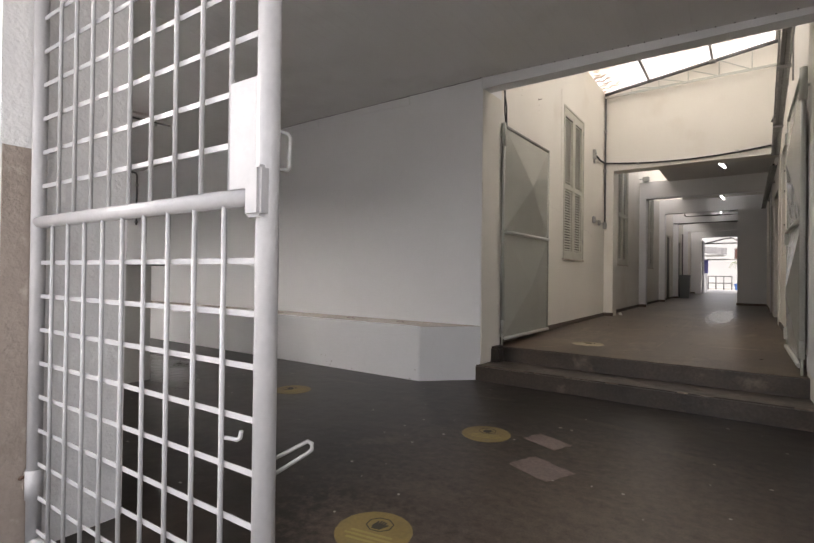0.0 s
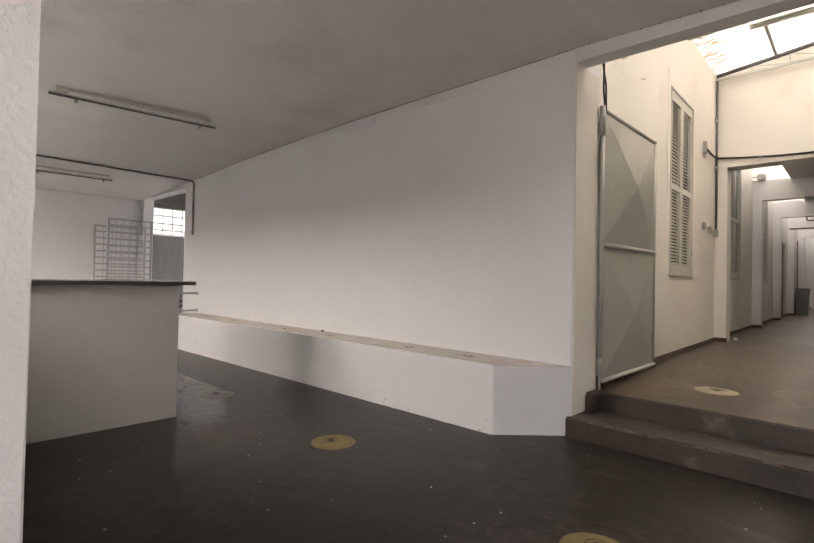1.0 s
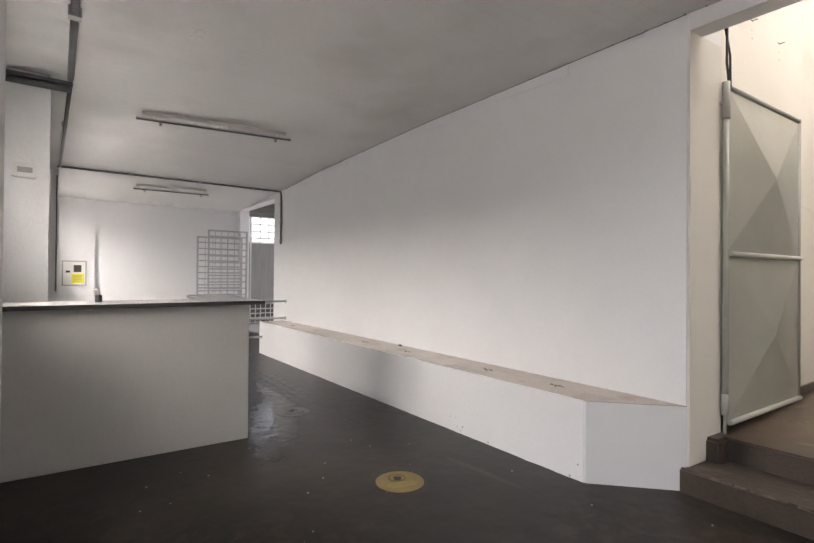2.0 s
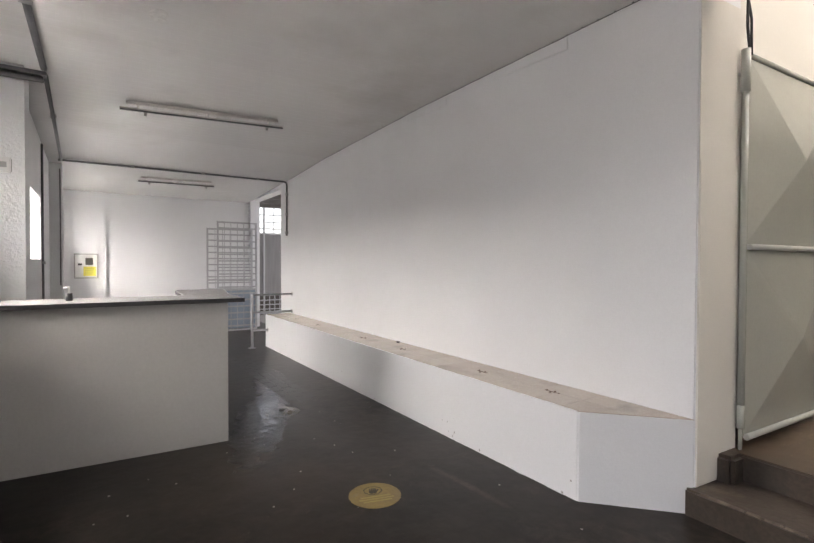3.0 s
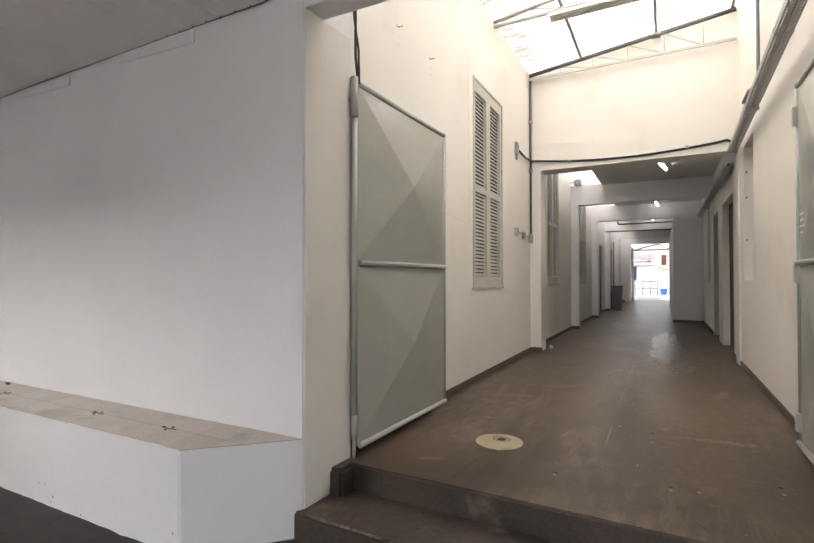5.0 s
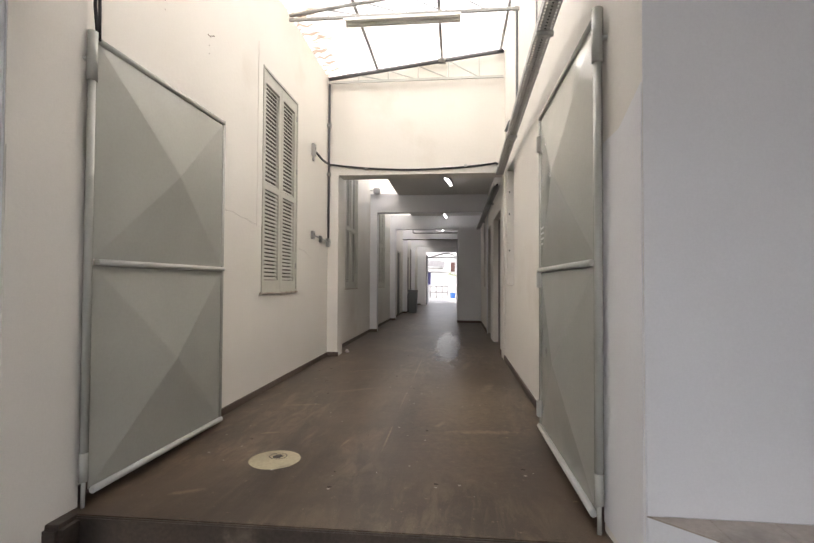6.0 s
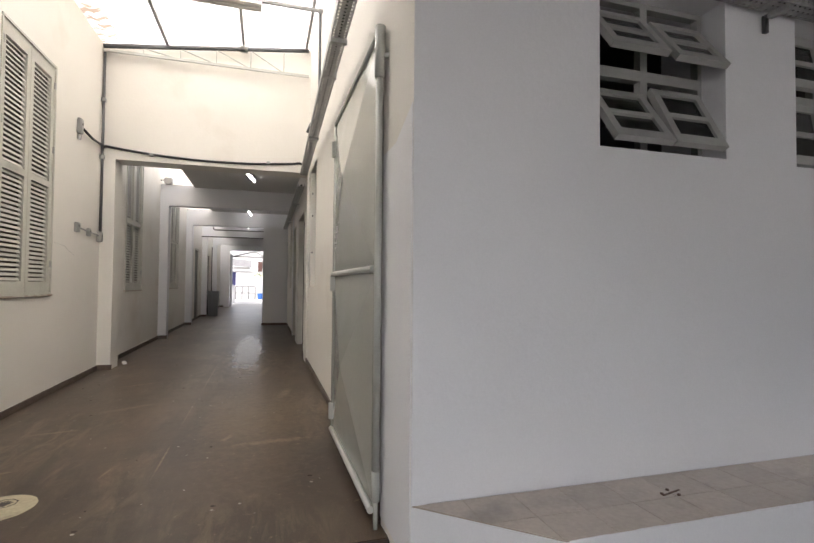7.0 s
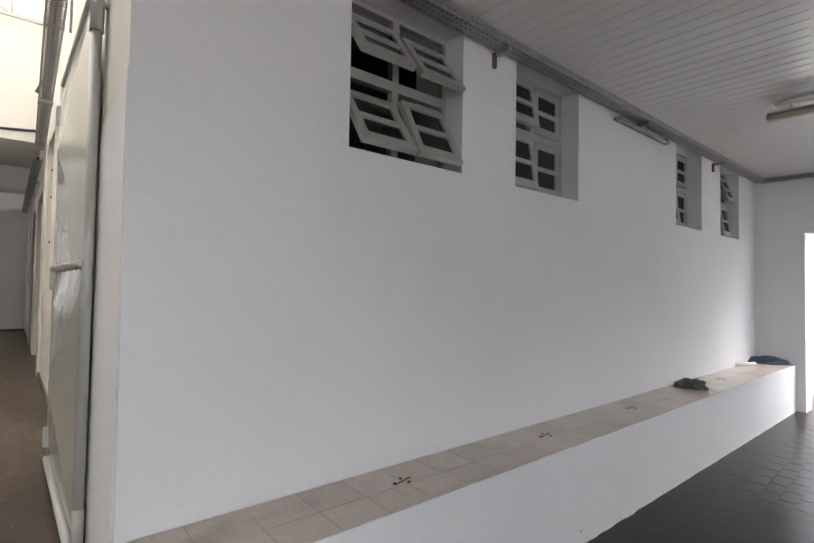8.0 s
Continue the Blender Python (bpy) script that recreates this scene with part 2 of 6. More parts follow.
HALL_MARKS = ((-0.3, 2.4, 3.2, 2.6, -10, 0.95), (-1.0, 1.75, 1.3, 0.7, -15, 0.9), (-1.55, 3.95, 0.40, 0.07, 10, 0.8), (-0.55, 2.45, 0.7, 0.25, -30, 0.6), (-1.75, 2.65, 0.5, 0.16, 50, 0.5), (-0.2, 3.4, 0.6, 0.12, -20, 0.5),
              (-2.9, 3.7, 0.8, 0.07, 5, 0.5), (-1.2, 2.25, 0.5, 0.22, 0, 0.6), (-0.75, 3.75, 1.0, 0.1, -8, 0.4))
CORRIDOR_MARKS = ((1.9, 2.4, 3.4, 1.0, 90, 0.42), (0.9, 6.5, 2.5, 0.9, 80, 0.22), (1.36, 1.55, 0.65, 0.018, 90, 0.9), (1.355, 2.6, 0.9, 0.014, 90, 0.6), (1.36, 4.2, 2.2, 0.016, 90, 0.7), (2.0, 1.72, 0.60, 0.11, 4, 0.9),
                  (1.70, 1.86, 0.26, 0.06, 70, 0.7), (2.13, 3.15, 0.55, 0.11, 75, 0.9), (1.1, 1.40, 0.22, 0.02, 80, 0.8), (0.54, 1.54, 0.18, 0.05, 20, 0.8),
                  (0.49, 0.60, 0.22, 0.06, 25, 0.8), (0.85, 2.9, 0.5, 0.10, 30, 0.6), (0.55, 2.3, 0.4, 0.05, 10, 0.7), (1.95, 4.4, 0.9, 0.12, 80, 0.7), (0.7, 3.9, 0.5, 0.07, 30, 0.6))
hall_floor_mat = worn_floor("hall_floor_concrete", (0.0125, 0.0104, 0.0091), (0.033, 0.0258, 0.0207), (0.120, 0.091, 0.071), 0.28, 0.5, 0.22, 0.71, 0.18, HALL_MARKS, ((-4.7, 3.02, 2.2, 0.5, -22), (-5.8, 3.45, 1.6, 0.45, -14)), 0.13, 0.7, 0.5)
corridor_floor_mat = worn_floor("corridor_floor_paint", (0.055, 0.0395, 0.0290), (0.110, 0.079, 0.055), (0.27, 0.207, 0.138), 0.34, 0.72, 0.16, 0.68, 0.32, CORRIDOR_MARKS, ((1.70, 6.5, 6.4, 0.66, 90),), 0.23, 0.95, 0.25, 0.28)
step_mat = surface("step_concrete", (0.034, 0.027, 0.022), 0.42, second=(0.072, 0.053, 0.040), amount=0.9, scale=2.6, grain=0.22, fine=60, bump=0.5, bump_scale=22, rough_var=0.1, stain=(0.15, 0.118, 0.088), stain_scale=6, stain_at=(0.60, 0.76))
counter_paint = surface("counter_paint", (0.58, 0.57, 0.55), 0.6, second=(0.53, 0.52, 0.50), scale=1.5, grain=0.03, bump=0.1, bump_scale=35)
ceiling_pvc = surface("ceiling_pvc", (0.70, 0.695, 0.68), 0.22, second=(0.63, 0.625, 0.61), scale=0.8, stain=(0.57, 0.56, 0.54), stain_scale=0.9, stain_at=(0.55, 0.72), rough_var=0.05)
ground_mat = surface("ground_concrete", (0.45, 0.435, 0.41), 0.8, second=(0.37, 0.36, 0.345), scale=0.4, grain=0.08, bump=0.2)
# Dark tone standing in for the lack of light in the closed rooms.
unlit_room_tone = surface("unlit_room_shade", (0.20, 0.20, 0.19), 0.8, second=(0.15, 0.15, 0.145), scale=1.5, grain=0.05)
concrete_white = surface("concrete_white", (0.70, 0.69, 0.67), 0.8, second=(0.62, 0.61, 0.59), scale=1.2, grain=0.04, bump=0.25, bump_scale=30)

# ---- plan ----
C = pose(-2.05, 4.487, 0, 0, 0, -1.5)   # corridor: x across from its left wall, y along it
R = pose(0.41, 4.487, 0, 0, 0, -1.8)    # right-hand hall wall: x along it, y into it
FLOOR_C = 0.28                           # corridor floor
CW = 2.49                                # corridor width
BACK = 1.35                              # inner face of the entrance wall
LEFT_END = -10.7
BAYS = (4.95, 8.35, 11.5, 14.7, 17.9, 21.2)


def ceiling_z(x):
    return float(np.interp(x, (-12, -10.7, -8.1, -6.8, -4.5, -2.0, 0.5, 2.0, 7.5), (2.47, 2.53, 2.65, 2.73, 2.80, 2.82, 2.76, 2.705, 2.70)))


# ---- structure ----
bm = bmesh.new()
n = 48
box(bm, -300, 300, -300, 300, -0.6, -0.06)
structure("ground", bm, ground_mat, "pale concrete yard outside the building", "ground")

bm = bmesh.new()
prism(bm, [(-13, -0.1), (8.5, -0.1), (8.5, 4.44), (-2.0, 4.47), (-2.0, 4.9), (-13, 4.9)], -0.3, 0.0)
floor = structure("floor", bm, hall_floor_mat, "dark worn polished concrete floor of the hall", "floor")

bm = bmesh.new()
box(bm, -0.3, CW + 0.3, 0.33, 24, -0.3, FLOOR_C)
floor_corridor = structure("floor_corridor", bm, corridor_floor_mat, "brown painted concrete corridor floor with worn patches", "floor", C)

bm = bmesh.new()
# The stretch west of -11 is added to block sun from the yard floor.
panel(bm, -13.2, -8.2, 0, 4.4, 4.487, 4.67, [(-10.55, -8.65, -0.01, 2.55)])
prism(bm, [(-8.199, 4.487), (-1.985, 4.487), (-1.960, 4.868), (-8.199, 4.868)], 0, 4.4)
soften(bm, 0.009, lambda c: abs(c.x + 1.985) < 0.002 and c.y < 4.49)
structure("wall_front_left", bm, white_plaster, "white plastered hall wall above the long bench", "wall")
bm = bmesh.new()
box(bm, -1.985, 0.41, 4.487, 4.63, 2.72, 4.24)
structure("wall_lintel", bm, white_plaster, "white plastered beam over the corridor opening", "wall")
WINDOWS = ((0.83, 1.53), (1.98, 2.665), (4.30, 4.92), (5.45, 6.06))
WIN_Z = (1.94, 2.69)
bm = bmesh.new()
panel(bm, 0, 7.0, 0, 3.6, 0, 0.38, [(a, b, *WIN_Z) for a, b in WINDOWS])
soften(bm, 0.009, lambda c: c.x < 0.001 and c.y < 0.001)
structure("wall_front_right", bm, white_plaster, "white plastered hall wall with four high windows", "wall", R)

# end walls and entrance wall
bm = bmesh.new()
panel(bm, 0.9, 4.69, 0, 3.4, 0, 0.3)
structure("wall_left_end", bm, white_plaster, "white plastered end wall", "wall", pose(LEFT_END, 0, 0, 0, 0, 90))
bm = bmesh.new()
box(bm, LEFT_END, LEFT_END + 0.05, BACK, 2.012, 0, 2.6)
structure("wall_pier", bm, white_plaster, "shallow white pier carrying the meter box", "wall")
bm = bmesh.new()
panel(bm, -0.1, 4.2, 0, 3.4, 0, 0.3, [(0.473, 1.45, -0.01, 2.03)])
structure("wall_right_end", bm, white_plaster, "white plastered end wall with an open doorway", "wall", R @ pose(6.65, 0, 0, 0, 0, -90))
GATE_X = (-2.06, 0.42)
BACK_WIN = (-7.44, -6.23, 1.34, 2.03)
bm = bmesh.new()
# The opening at -10.2 is unseen, added to light the end wall.
panel(bm, -11.0, -5.45, 0, 3.4, 0.93, BACK, [BACK_WIN, (-10.2, -9.1, 1.32, 2.05)])
structure("wall_back_left", bm, rough_plaster, "rough white plastered entrance wall with a barred window", "wall")
bm = bmesh.new()
# Unseen opening, added and placed to light the bench wall past the counter.
panel(bm, -5.4, -2.4, 0, 3.4, 0.70, 1.05, [(-4.95, -3.8, 1.34, 2.03)])
structure("wall_back_recess", bm, rough_plaster, "rough white plastered recess behind the counter", "wall")
bm = bmesh.new()
# The two openings right of the gate are unseen, added to bring in light.
panel(bm, -2.4, 7.2, 0, 3.4, 0.968, 1.37, [(*GATE_X, -0.01, 2.60), (2.4, 4.2, 1.34, 2.03), (5.0, 6.7, 1.34, 2.03)])
soften(bm, 0.010, lambda c: abs(c.x - GATE_X[0]) < 0.001)
structure("wall_back_gate", bm, rough_plaster, "rough white plastered wall round the entrance gate", "wall")
bm = bmesh.new()
box(bm, -2.065, -2.056, 0.972, 1.062, 0, 1.385)
structure("wall_dado", bm, dado_paint, "brown painted dado with scuffs on the gate jamb", "wall")
for x, y in ((-5.3, 1.43), (-8.6, 1.49)):
    bm = bmesh.new()
    box(bm, x - 0.3, x, 0.72, y, 0, ceiling_z(x) + 0.02)
    structure("wall_pilaster", bm, rough_plaster, "white rough plastered pilaster on the entrance wall", "wall")

# PVC strip ceiling, laid across the hall
bm = bmesh.new()
xs = np.arange(-11.0, 7.6, 0.10)
for a in xs:
    b = a + 0.0995
    z0, z1 = ceiling_z(a), ceiling_z(b)
    g = 0.0009 if a < 1.5 else 0.0045
    prof = [(a, z0 + g), (a + 0.002, z0), (b - 0.003, z1), (b - 0.002, z1 + g * 0.8), (b, z1 + g)]
    front = [bm.verts.new((x, 4.479, z)) for x, z in prof]
    back = [bm.verts.new((x, 0.9, z)) for x, z in prof]
    for i in range(4):
        bm.faces.new((front[i], front[i + 1], back[i + 1], back[i]))
    top = [bm.verts.new((x, y, z0 + 0.03)) for x, y in ((a, 4.479), (b, 4.479), (b, 0.9), (a, 0.9))]
    bm.faces.new(top)
structure("ceiling", bm, ceiling_pvc, "white PVC strip ceiling", "ceiling")
bm = bmesh.new()
# The unseen eave beyond the entrance wall is added to shade gate and jamb.
box(bm, -11.2, 7.4, -0.6, 4.487, 3.0, 3.12)
structure("roof", bm, concrete_white, "roof slab over the hall with an added eave shading the entrance", "roof")

# steps up to the corridor
steps = thing("steps", C, "two worn concrete steps up to the corridor", "steps", kind="structure")
bm = bmesh.new()
box(bm, 0.03, CW + 0.05, -0.04, 0.335, -0.02, 0.14, 0.012)
part("step", bm, step_mat, steps)
bm = bmesh.new()
box(bm, 0.05, CW + 0.02, 0.312, 0.329, 0.1, FLOOR_C - 0.002, 0.006)
part("step", bm, step_mat, steps)
bm = bmesh.new()
box(bm, 0.045, 0.16, 0.20, 0.345, 0.12, FLOOR_C + 0.005, 0.02)
part("corner_block", bm, step_mat, steps)

nose_wear = surface("worn_concrete_edge", (0.19, 0.155, 0.12), 0.6, second=(0.09, 0.07, 0.055), amount=1.0, scale=14, grain=0.25, fine=80)
rng = random.Random(12)
for y0, z0, count in ((-0.0405, 0.14, 26), (0.3285, FLOOR_C, 34)):
    bm = bmesh.new()
    for k in range(count):
        x, w = rng.uniform(0.08, CW - 0.1), rng.uniform(0.015, 0.10)
        h, d = rng.uniform(0.002, 0.007), rng.uniform(0.003, 0.012)
        lip = 0.004 if z0 < 0.2 else 0.0
        vs = [bm.verts.new(p) for p in ((x, y0 + lip - 0.0012, z0 - h - 0.004), (x + w, y0 + lip - 0.0012, z0 - h * 0.6 - 0.004), (x + w * 0.9, y0 + 0.008 + d, z0 + 0.0012), (x + w * 0.1, y0 + 0.008 + d * 0.7, z0 + 0.0012))]
        bm.faces.new(vs)
    part("worn_edge", bm, nose_wear, steps, "pale worn spots along the step edge", None, "stuff")

# corridor walls
SHUTTERS = ((2.62, 3.60), (6.05, 7.0), (9.45, 10.4))
SHUT_Z = (1.225, 3.375)
DOORS_L = ((13.1, 14.0), (16.1, 17.0), (18.6, 19.4))
bm = bmesh.new()
ML = C @ pose(0, 0, 0, 0, 0, 90)
panel(bm, 0.36, 24, 0, 4.25, 0, 0.06, [(a, b, *SHUT_Z) for a, b in SHUTTERS] + [(a, b, FLOOR_C - 0.01, 2.35) for a, b in DOORS_L])
panel(bm, 0.36, 24, 0, 4.25, 0.06, 0.3)
structure("wall_corridor_left", bm, cream_plaster, "tall cream plastered corridor wall", "wall", ML)
MR = C @ pose(CW, 0, 0, 0, 0, 90)
RWINS = ((3.985, 4.66, 1.30, 2.80), (9.12, 9.72, 1.245, 2.80))
DOORS_R = ((5.63, 6.95), (7.57, 8.47))
bm = bmesh.new()
panel(bm, 0.30, 24, 0, 4.9, -0.16, 0, list(RWINS) + [(a, b, FLOOR_C - 0.01, 2.45) for a, b in DOORS_R])
structure("wall_corridor_right", bm, cream_plaster, "tall cream plastered corridor wall with window and doorways", "wall", MR)
# rooms behind the right wall, closed; their dimness is put into the colour
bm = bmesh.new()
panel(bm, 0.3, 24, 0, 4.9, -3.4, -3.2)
structure("wall_room_far", bm, unlit_room_tone, "plain wall of the rooms beside the corridor", "wall", MR)
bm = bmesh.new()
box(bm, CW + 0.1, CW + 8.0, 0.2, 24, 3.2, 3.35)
structure("ceiling_rooms", bm, unlit_room_tone, "flat ceiling of the rooms beside the corridor", "ceiling", C)
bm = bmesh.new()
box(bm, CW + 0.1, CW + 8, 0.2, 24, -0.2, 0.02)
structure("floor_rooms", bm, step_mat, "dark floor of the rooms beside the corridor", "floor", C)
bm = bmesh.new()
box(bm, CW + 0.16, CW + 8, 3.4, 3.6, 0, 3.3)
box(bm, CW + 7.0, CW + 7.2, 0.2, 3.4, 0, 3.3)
structure("wall_rooms", bm, unlit_room_tone, "plain walls of the room behind the high windows", "wall", C)

# wall over the first passage, portal beams and pillars
bm = bmesh.new()
panel(bm, 0, CW, FLOOR_C, 4.75, 4.95, 5.25, [(0.15, CW - 0.02, FLOOR_C - 0.01, 2.85)])
structure("wall_passage", bm, cream_plaster, "cream wall over the corridor passage", "wall", C)
for v in BAYS[1:]:
    bm = bmesh.new()
    panel(bm, 0, CW, FLOOR_C, 3.22, v, v + 0.2, [(0.40 if v > 21 else 0.15, CW - 0.01, FLOOR_C - 0.01, 2.82)])
    structure("portal", bm, white_plaster, "white portal frame across the corridor", "wall", C)
bm = bmesh.new()
box(bm, 0.60, CW, 5.25, 21.4, 3.19, 3.33)
structure("ceiling_corridor", bm, concrete_white, "grey concrete slab over the corridor", "ceiling", C)
bm = bmesh.new()
box(bm, 1.88, CW, 11.0, 21.4, 0.0, 2.79)
structure("wall_box_room", bm, white_plaster, "pale wall of a room jutting into the corridor", "wall", C)
# brown skirting
bm = bmesh.new()
box(bm, 0, 0.015, 0.45, 4.95, FLOOR_C, FLOOR_C + 0.055)
box(bm, 0, 0.165, 4.935, 4.95, FLOOR_C, FLOOR_C + 0.06)
for a, b in zip(BAYS, BAYS[1:]):
    box(bm, 0, 0.015, a + 0.2, b, FLOOR_C, FLOOR_C + 0.055)
    box(bm, 0, 0.165, b - 0.015, b, FLOOR_C, FLOOR_C + 0.06)
box(bm, CW - 0.015, CW, 0.5, 5.6, FLOOR_C, FLOOR_C + 0.06)
box(bm, CW - 0.015, CW, 8.5, 11.0, FLOOR_C, FLOOR_C + 0.06)
box(bm, 1.865, CW, 10.985, 11.0, FLOOR_C, FLOOR_C + 0.06)
structure("baseboard", bm, surface("skirting_paint", (0.115, 0.085, 0.068), 0.6, second=(0.07, 0.052, 0.042), scale=12, grain=0.2, bump=0.6, bump_scale=40), "brown painted skirting along the corridor", "baseboard", C)

# patched plaster on the jambs
bm = bmesh.new()
prism(bm, [(-1.985, 4.489), (-1.982, 4.489), (-1.957, 4.868), (-1.960, 4.868)], 0.29, 2.72)
structure("trim_jamb_left", bm, cream_plaster, "cream plaster jamb beside the corridor gate", "trim")
bm = bmesh.new()
vs = [(4.492, 0.145), (4.68, 0.145), (4.70, 0.285), (4.866, 0.285), (4.866, 1.88), (4.62, 1.865), (4.492, 1.85)]
lo = [bm.verts.new((-1.983 + 0.0656 * (y - 4.487), y, z)) for y, z in vs]
hi = [bm.verts.new((-1.977 + 0.0656 * (y - 4.487), y, z)) for y, z in vs]
bm.faces.new(lo[::-1]), bm.faces.new(hi)
for i in range(7):
    bm.faces.new((lo[i], lo[(i + 1) % 7], hi[(i + 1) % 7], hi[i]))
structure("trim_plaster_left", bm, cream_plaster, "newer plaster coat on the corridor jamb", "trim")
bm = bmesh.new()
prism(bm, [(0.0, 0.0), (0.0, 0.378), (-0.022, 0.378)], 0.0, 3.6)
structure("trim_jamb_right", bm, cream_plaster, "splayed plaster jamb beside the corridor gate", "trim", R)
bm = bmesh.new()
vs = [(0.005, 0.30), (0.375, 0.32), (0.375, 1.92), (0.20, 1.93), (0.005, 2.03)]
lo = [bm.verts.new((-0.0582 * y, y, z)) for y, z in vs]
hi = [bm.verts.new((-0.004 - 0.0582 * y, y, z)) for y, z in vs]
bm.faces.new(lo[::-1]), bm.faces.new(hi)
for i in range(5):
    bm.faces.new((lo[i], lo[(i + 1) % 5], hi[(i + 1) % 5], hi[i]))
structure("trim_plaster_right", bm, white_plaster, "newer plaster coat on the corridor jamb", "trim", R)

# ---- more materials ----
tile_mat = surface("bench_tile", (0.58, 0.505, 0.43), 0.19, second=(0.52, 0.45, 0.385), scale=5, grain=0.06, pieces=0.05, stain=(0.43, 0.38, 0.33), stain_scale=4, stain_at=(0.56, 0.72))
grout_mat = surface("bench_grout", (0.36, 0.305, 0.25), 0.9, grain=0.1)
granite = surface("counter_stone", (0.40, 0.39, 0.385), 0.22, second=(0.30, 0.295, 0.29), scale=30, grain=0.2, fine=220)
granite_edge = surface("stone_edge", (0.03, 0.028, 0.03), 0.3, second=(0.05, 0.048, 0.05), scale=40)
green_paint = surface("green_grey_enamel", (0.40, 0.405, 0.365), 0.17, second=(0.355, 0.36, 0.32), scale=2.5, grain=0.02, bump=0.10, bump_scale=5, rough_var=0.05)
rail_paint = surface("pale_green_enamel", (0.47, 0.475, 0.44), 0.35, second=(0.42, 0.425, 0.39), scale=8)
shutter_paint = surface("shutter_paint", (0.52, 0.51, 0.45), 0.55, second=(0.46, 0.45, 0.39), scale=6, grain=0.05, bump=0.2, bump_scale=60)
gate_white = surface("white_enamel", (0.44, 0.44, 0.45), 0.36, second=(0.37, 0.37, 0.38), scale=14, grain=0.03, bump=0.14, bump_scale=60)
window_paint = surface("window_grey_paint", (0.37, 0.37, 0.35), 0.45, second=(0.32, 0.32, 0.30), scale=8, grain=0.03)
steel = surface("galvanised_steel", (0.40, 0.40, 0.39), 0.48, metal=0.6, second=(0.29, 0.29, 0.28), scale=18, grain=0.08)
dark_pipe = surface("dark_conduit", (0.10, 0.10, 0.105), 0.45, metal=0.3, second=(0.15, 0.15, 0.15), scale=12)
black_cable = surface("black_cable", (0.018, 0.018, 0.02), 0.5)
truss_paint = surface("truss_grey_paint", (0.36, 0.36, 0.34), 0.6, second=(0.27, 0.26, 0.24), scale=9, grain=0.08)
lamp_white = surface("lamp_white_enamel", (0.76, 0.75, 0.70), 0.4, second=(0.68, 0.66, 0.60), scale=5)
sill_wood = surface("weathered_sill", (0.36, 0.29, 0.23), 0.8, second=(0.52, 0.48, 0.42), scale=14, amount=1.0, grain=0.15)
box_plastic = surface("white_plastic", (0.72, 0.72, 0.70), 0.4, second=(0.66, 0.66, 0.64), scale=8)
grey_plastic = surface("grey_plastic", (0.34, 0.34, 0.325), 0.5, second=(0.34, 0.34, 0.32), scale=14)
yellow_vinyl = surface("yellow_vinyl", (0.225, 0.162, 0.048), 0.5, second=(0.155, 0.113, 0.05), scale=9, grain=0.1, stain=(0.20, 0.16, 0.09), stain_scale=7, stain_at=(0.62, 0.75))
faded_vinyl = surface("faded_vinyl", (0.40, 0.35, 0.23), 0.5, second=(0.32, 0.28, 0.19), scale=8, grain=0.12, stain=(0.22, 0.18, 0.13), stain_scale=8, stain_at=(0.62, 0.75))
scuffed_vinyl = surface("scuffed_vinyl", (0.115, 0.095, 0.055), 0.22, second=(0.06, 0.05, 0.036), scale=9, amount=0.9, grain=0.12, rough_var=0.08)
worn_print = surface("worn_print", (0.30, 0.24, 0.08), 0.55, second=(0.24, 0.19, 0.06), scale=20)
black_ink = surface("black_ink", (0.03, 0.025, 0.02), 0.6)
pink_patch = surface("pink_floor_patch", (0.19, 0.14, 0.122), 0.55, second=(0.11, 0.08, 0.068), scale=7, grain=0.2, fine=50)
rust = surface("rusty_iron", (0.12, 0.065, 0.04), 0.8, second=(0.07, 0.05, 0.04), scale=60)
door_dark = surface("dark_door_wood", (0.06, 0.05, 0.045), 0.5, second=(0.085, 0.07, 0.06), scale=5, stretch=(1, 1, 0.2))
bin_plastic = surface("dark_bin_plastic", (0.15, 0.155, 0.165), 0.5, second=(0.15, 0.155, 0.15), scale=8)
blue_plastic = surface("blue_plastic", (0.03, 0.11, 0.34), 0.4)
dark_cloth = surface("dark_grey_cloth", (0.085, 0.085, 0.08), 0.95, second=(0.17, 0.17, 0.165), scale=25, grain=0.2, bump=0.5, bump_scale=120)
blue_cloth = surface("blue_cloth", (0.07, 0.085, 0.13), 0.95, second=(0.10, 0.115, 0.16), scale=20, grain=0.15, bump=0.5, bump_scale=120)
fence_grey = surface("grey_sheet_fence", (0.20, 0.195, 0.195), 0.5, second=(0.14, 0.137, 0.137), scale=3, stretch=(6, 6, 0.5))
blue_sheet = surface("blue_grey_sheet", (0.30, 0.35, 0.42), 0.45, second=(0.25, 0.30, 0.37), scale=3)
blue_post = surface("violet_blue_paint", (0.07, 0.07, 0.20), 0.5)
roof_dark = surface("dark_roof_sheet", (0.12, 0.115, 0.11), 0.7, second=(0.18, 0.17, 0.16), scale=5)
palm_green = surface("palm_green", (0.14, 0.17, 0.05), 0.5, second=(0.09, 0.12, 0.035), scale=9)
rail_dark = surface("rusty_rail_paint", (0.13, 0.125, 0.12), 0.6, second=(0.09, 0.085, 0.08), scale=9)
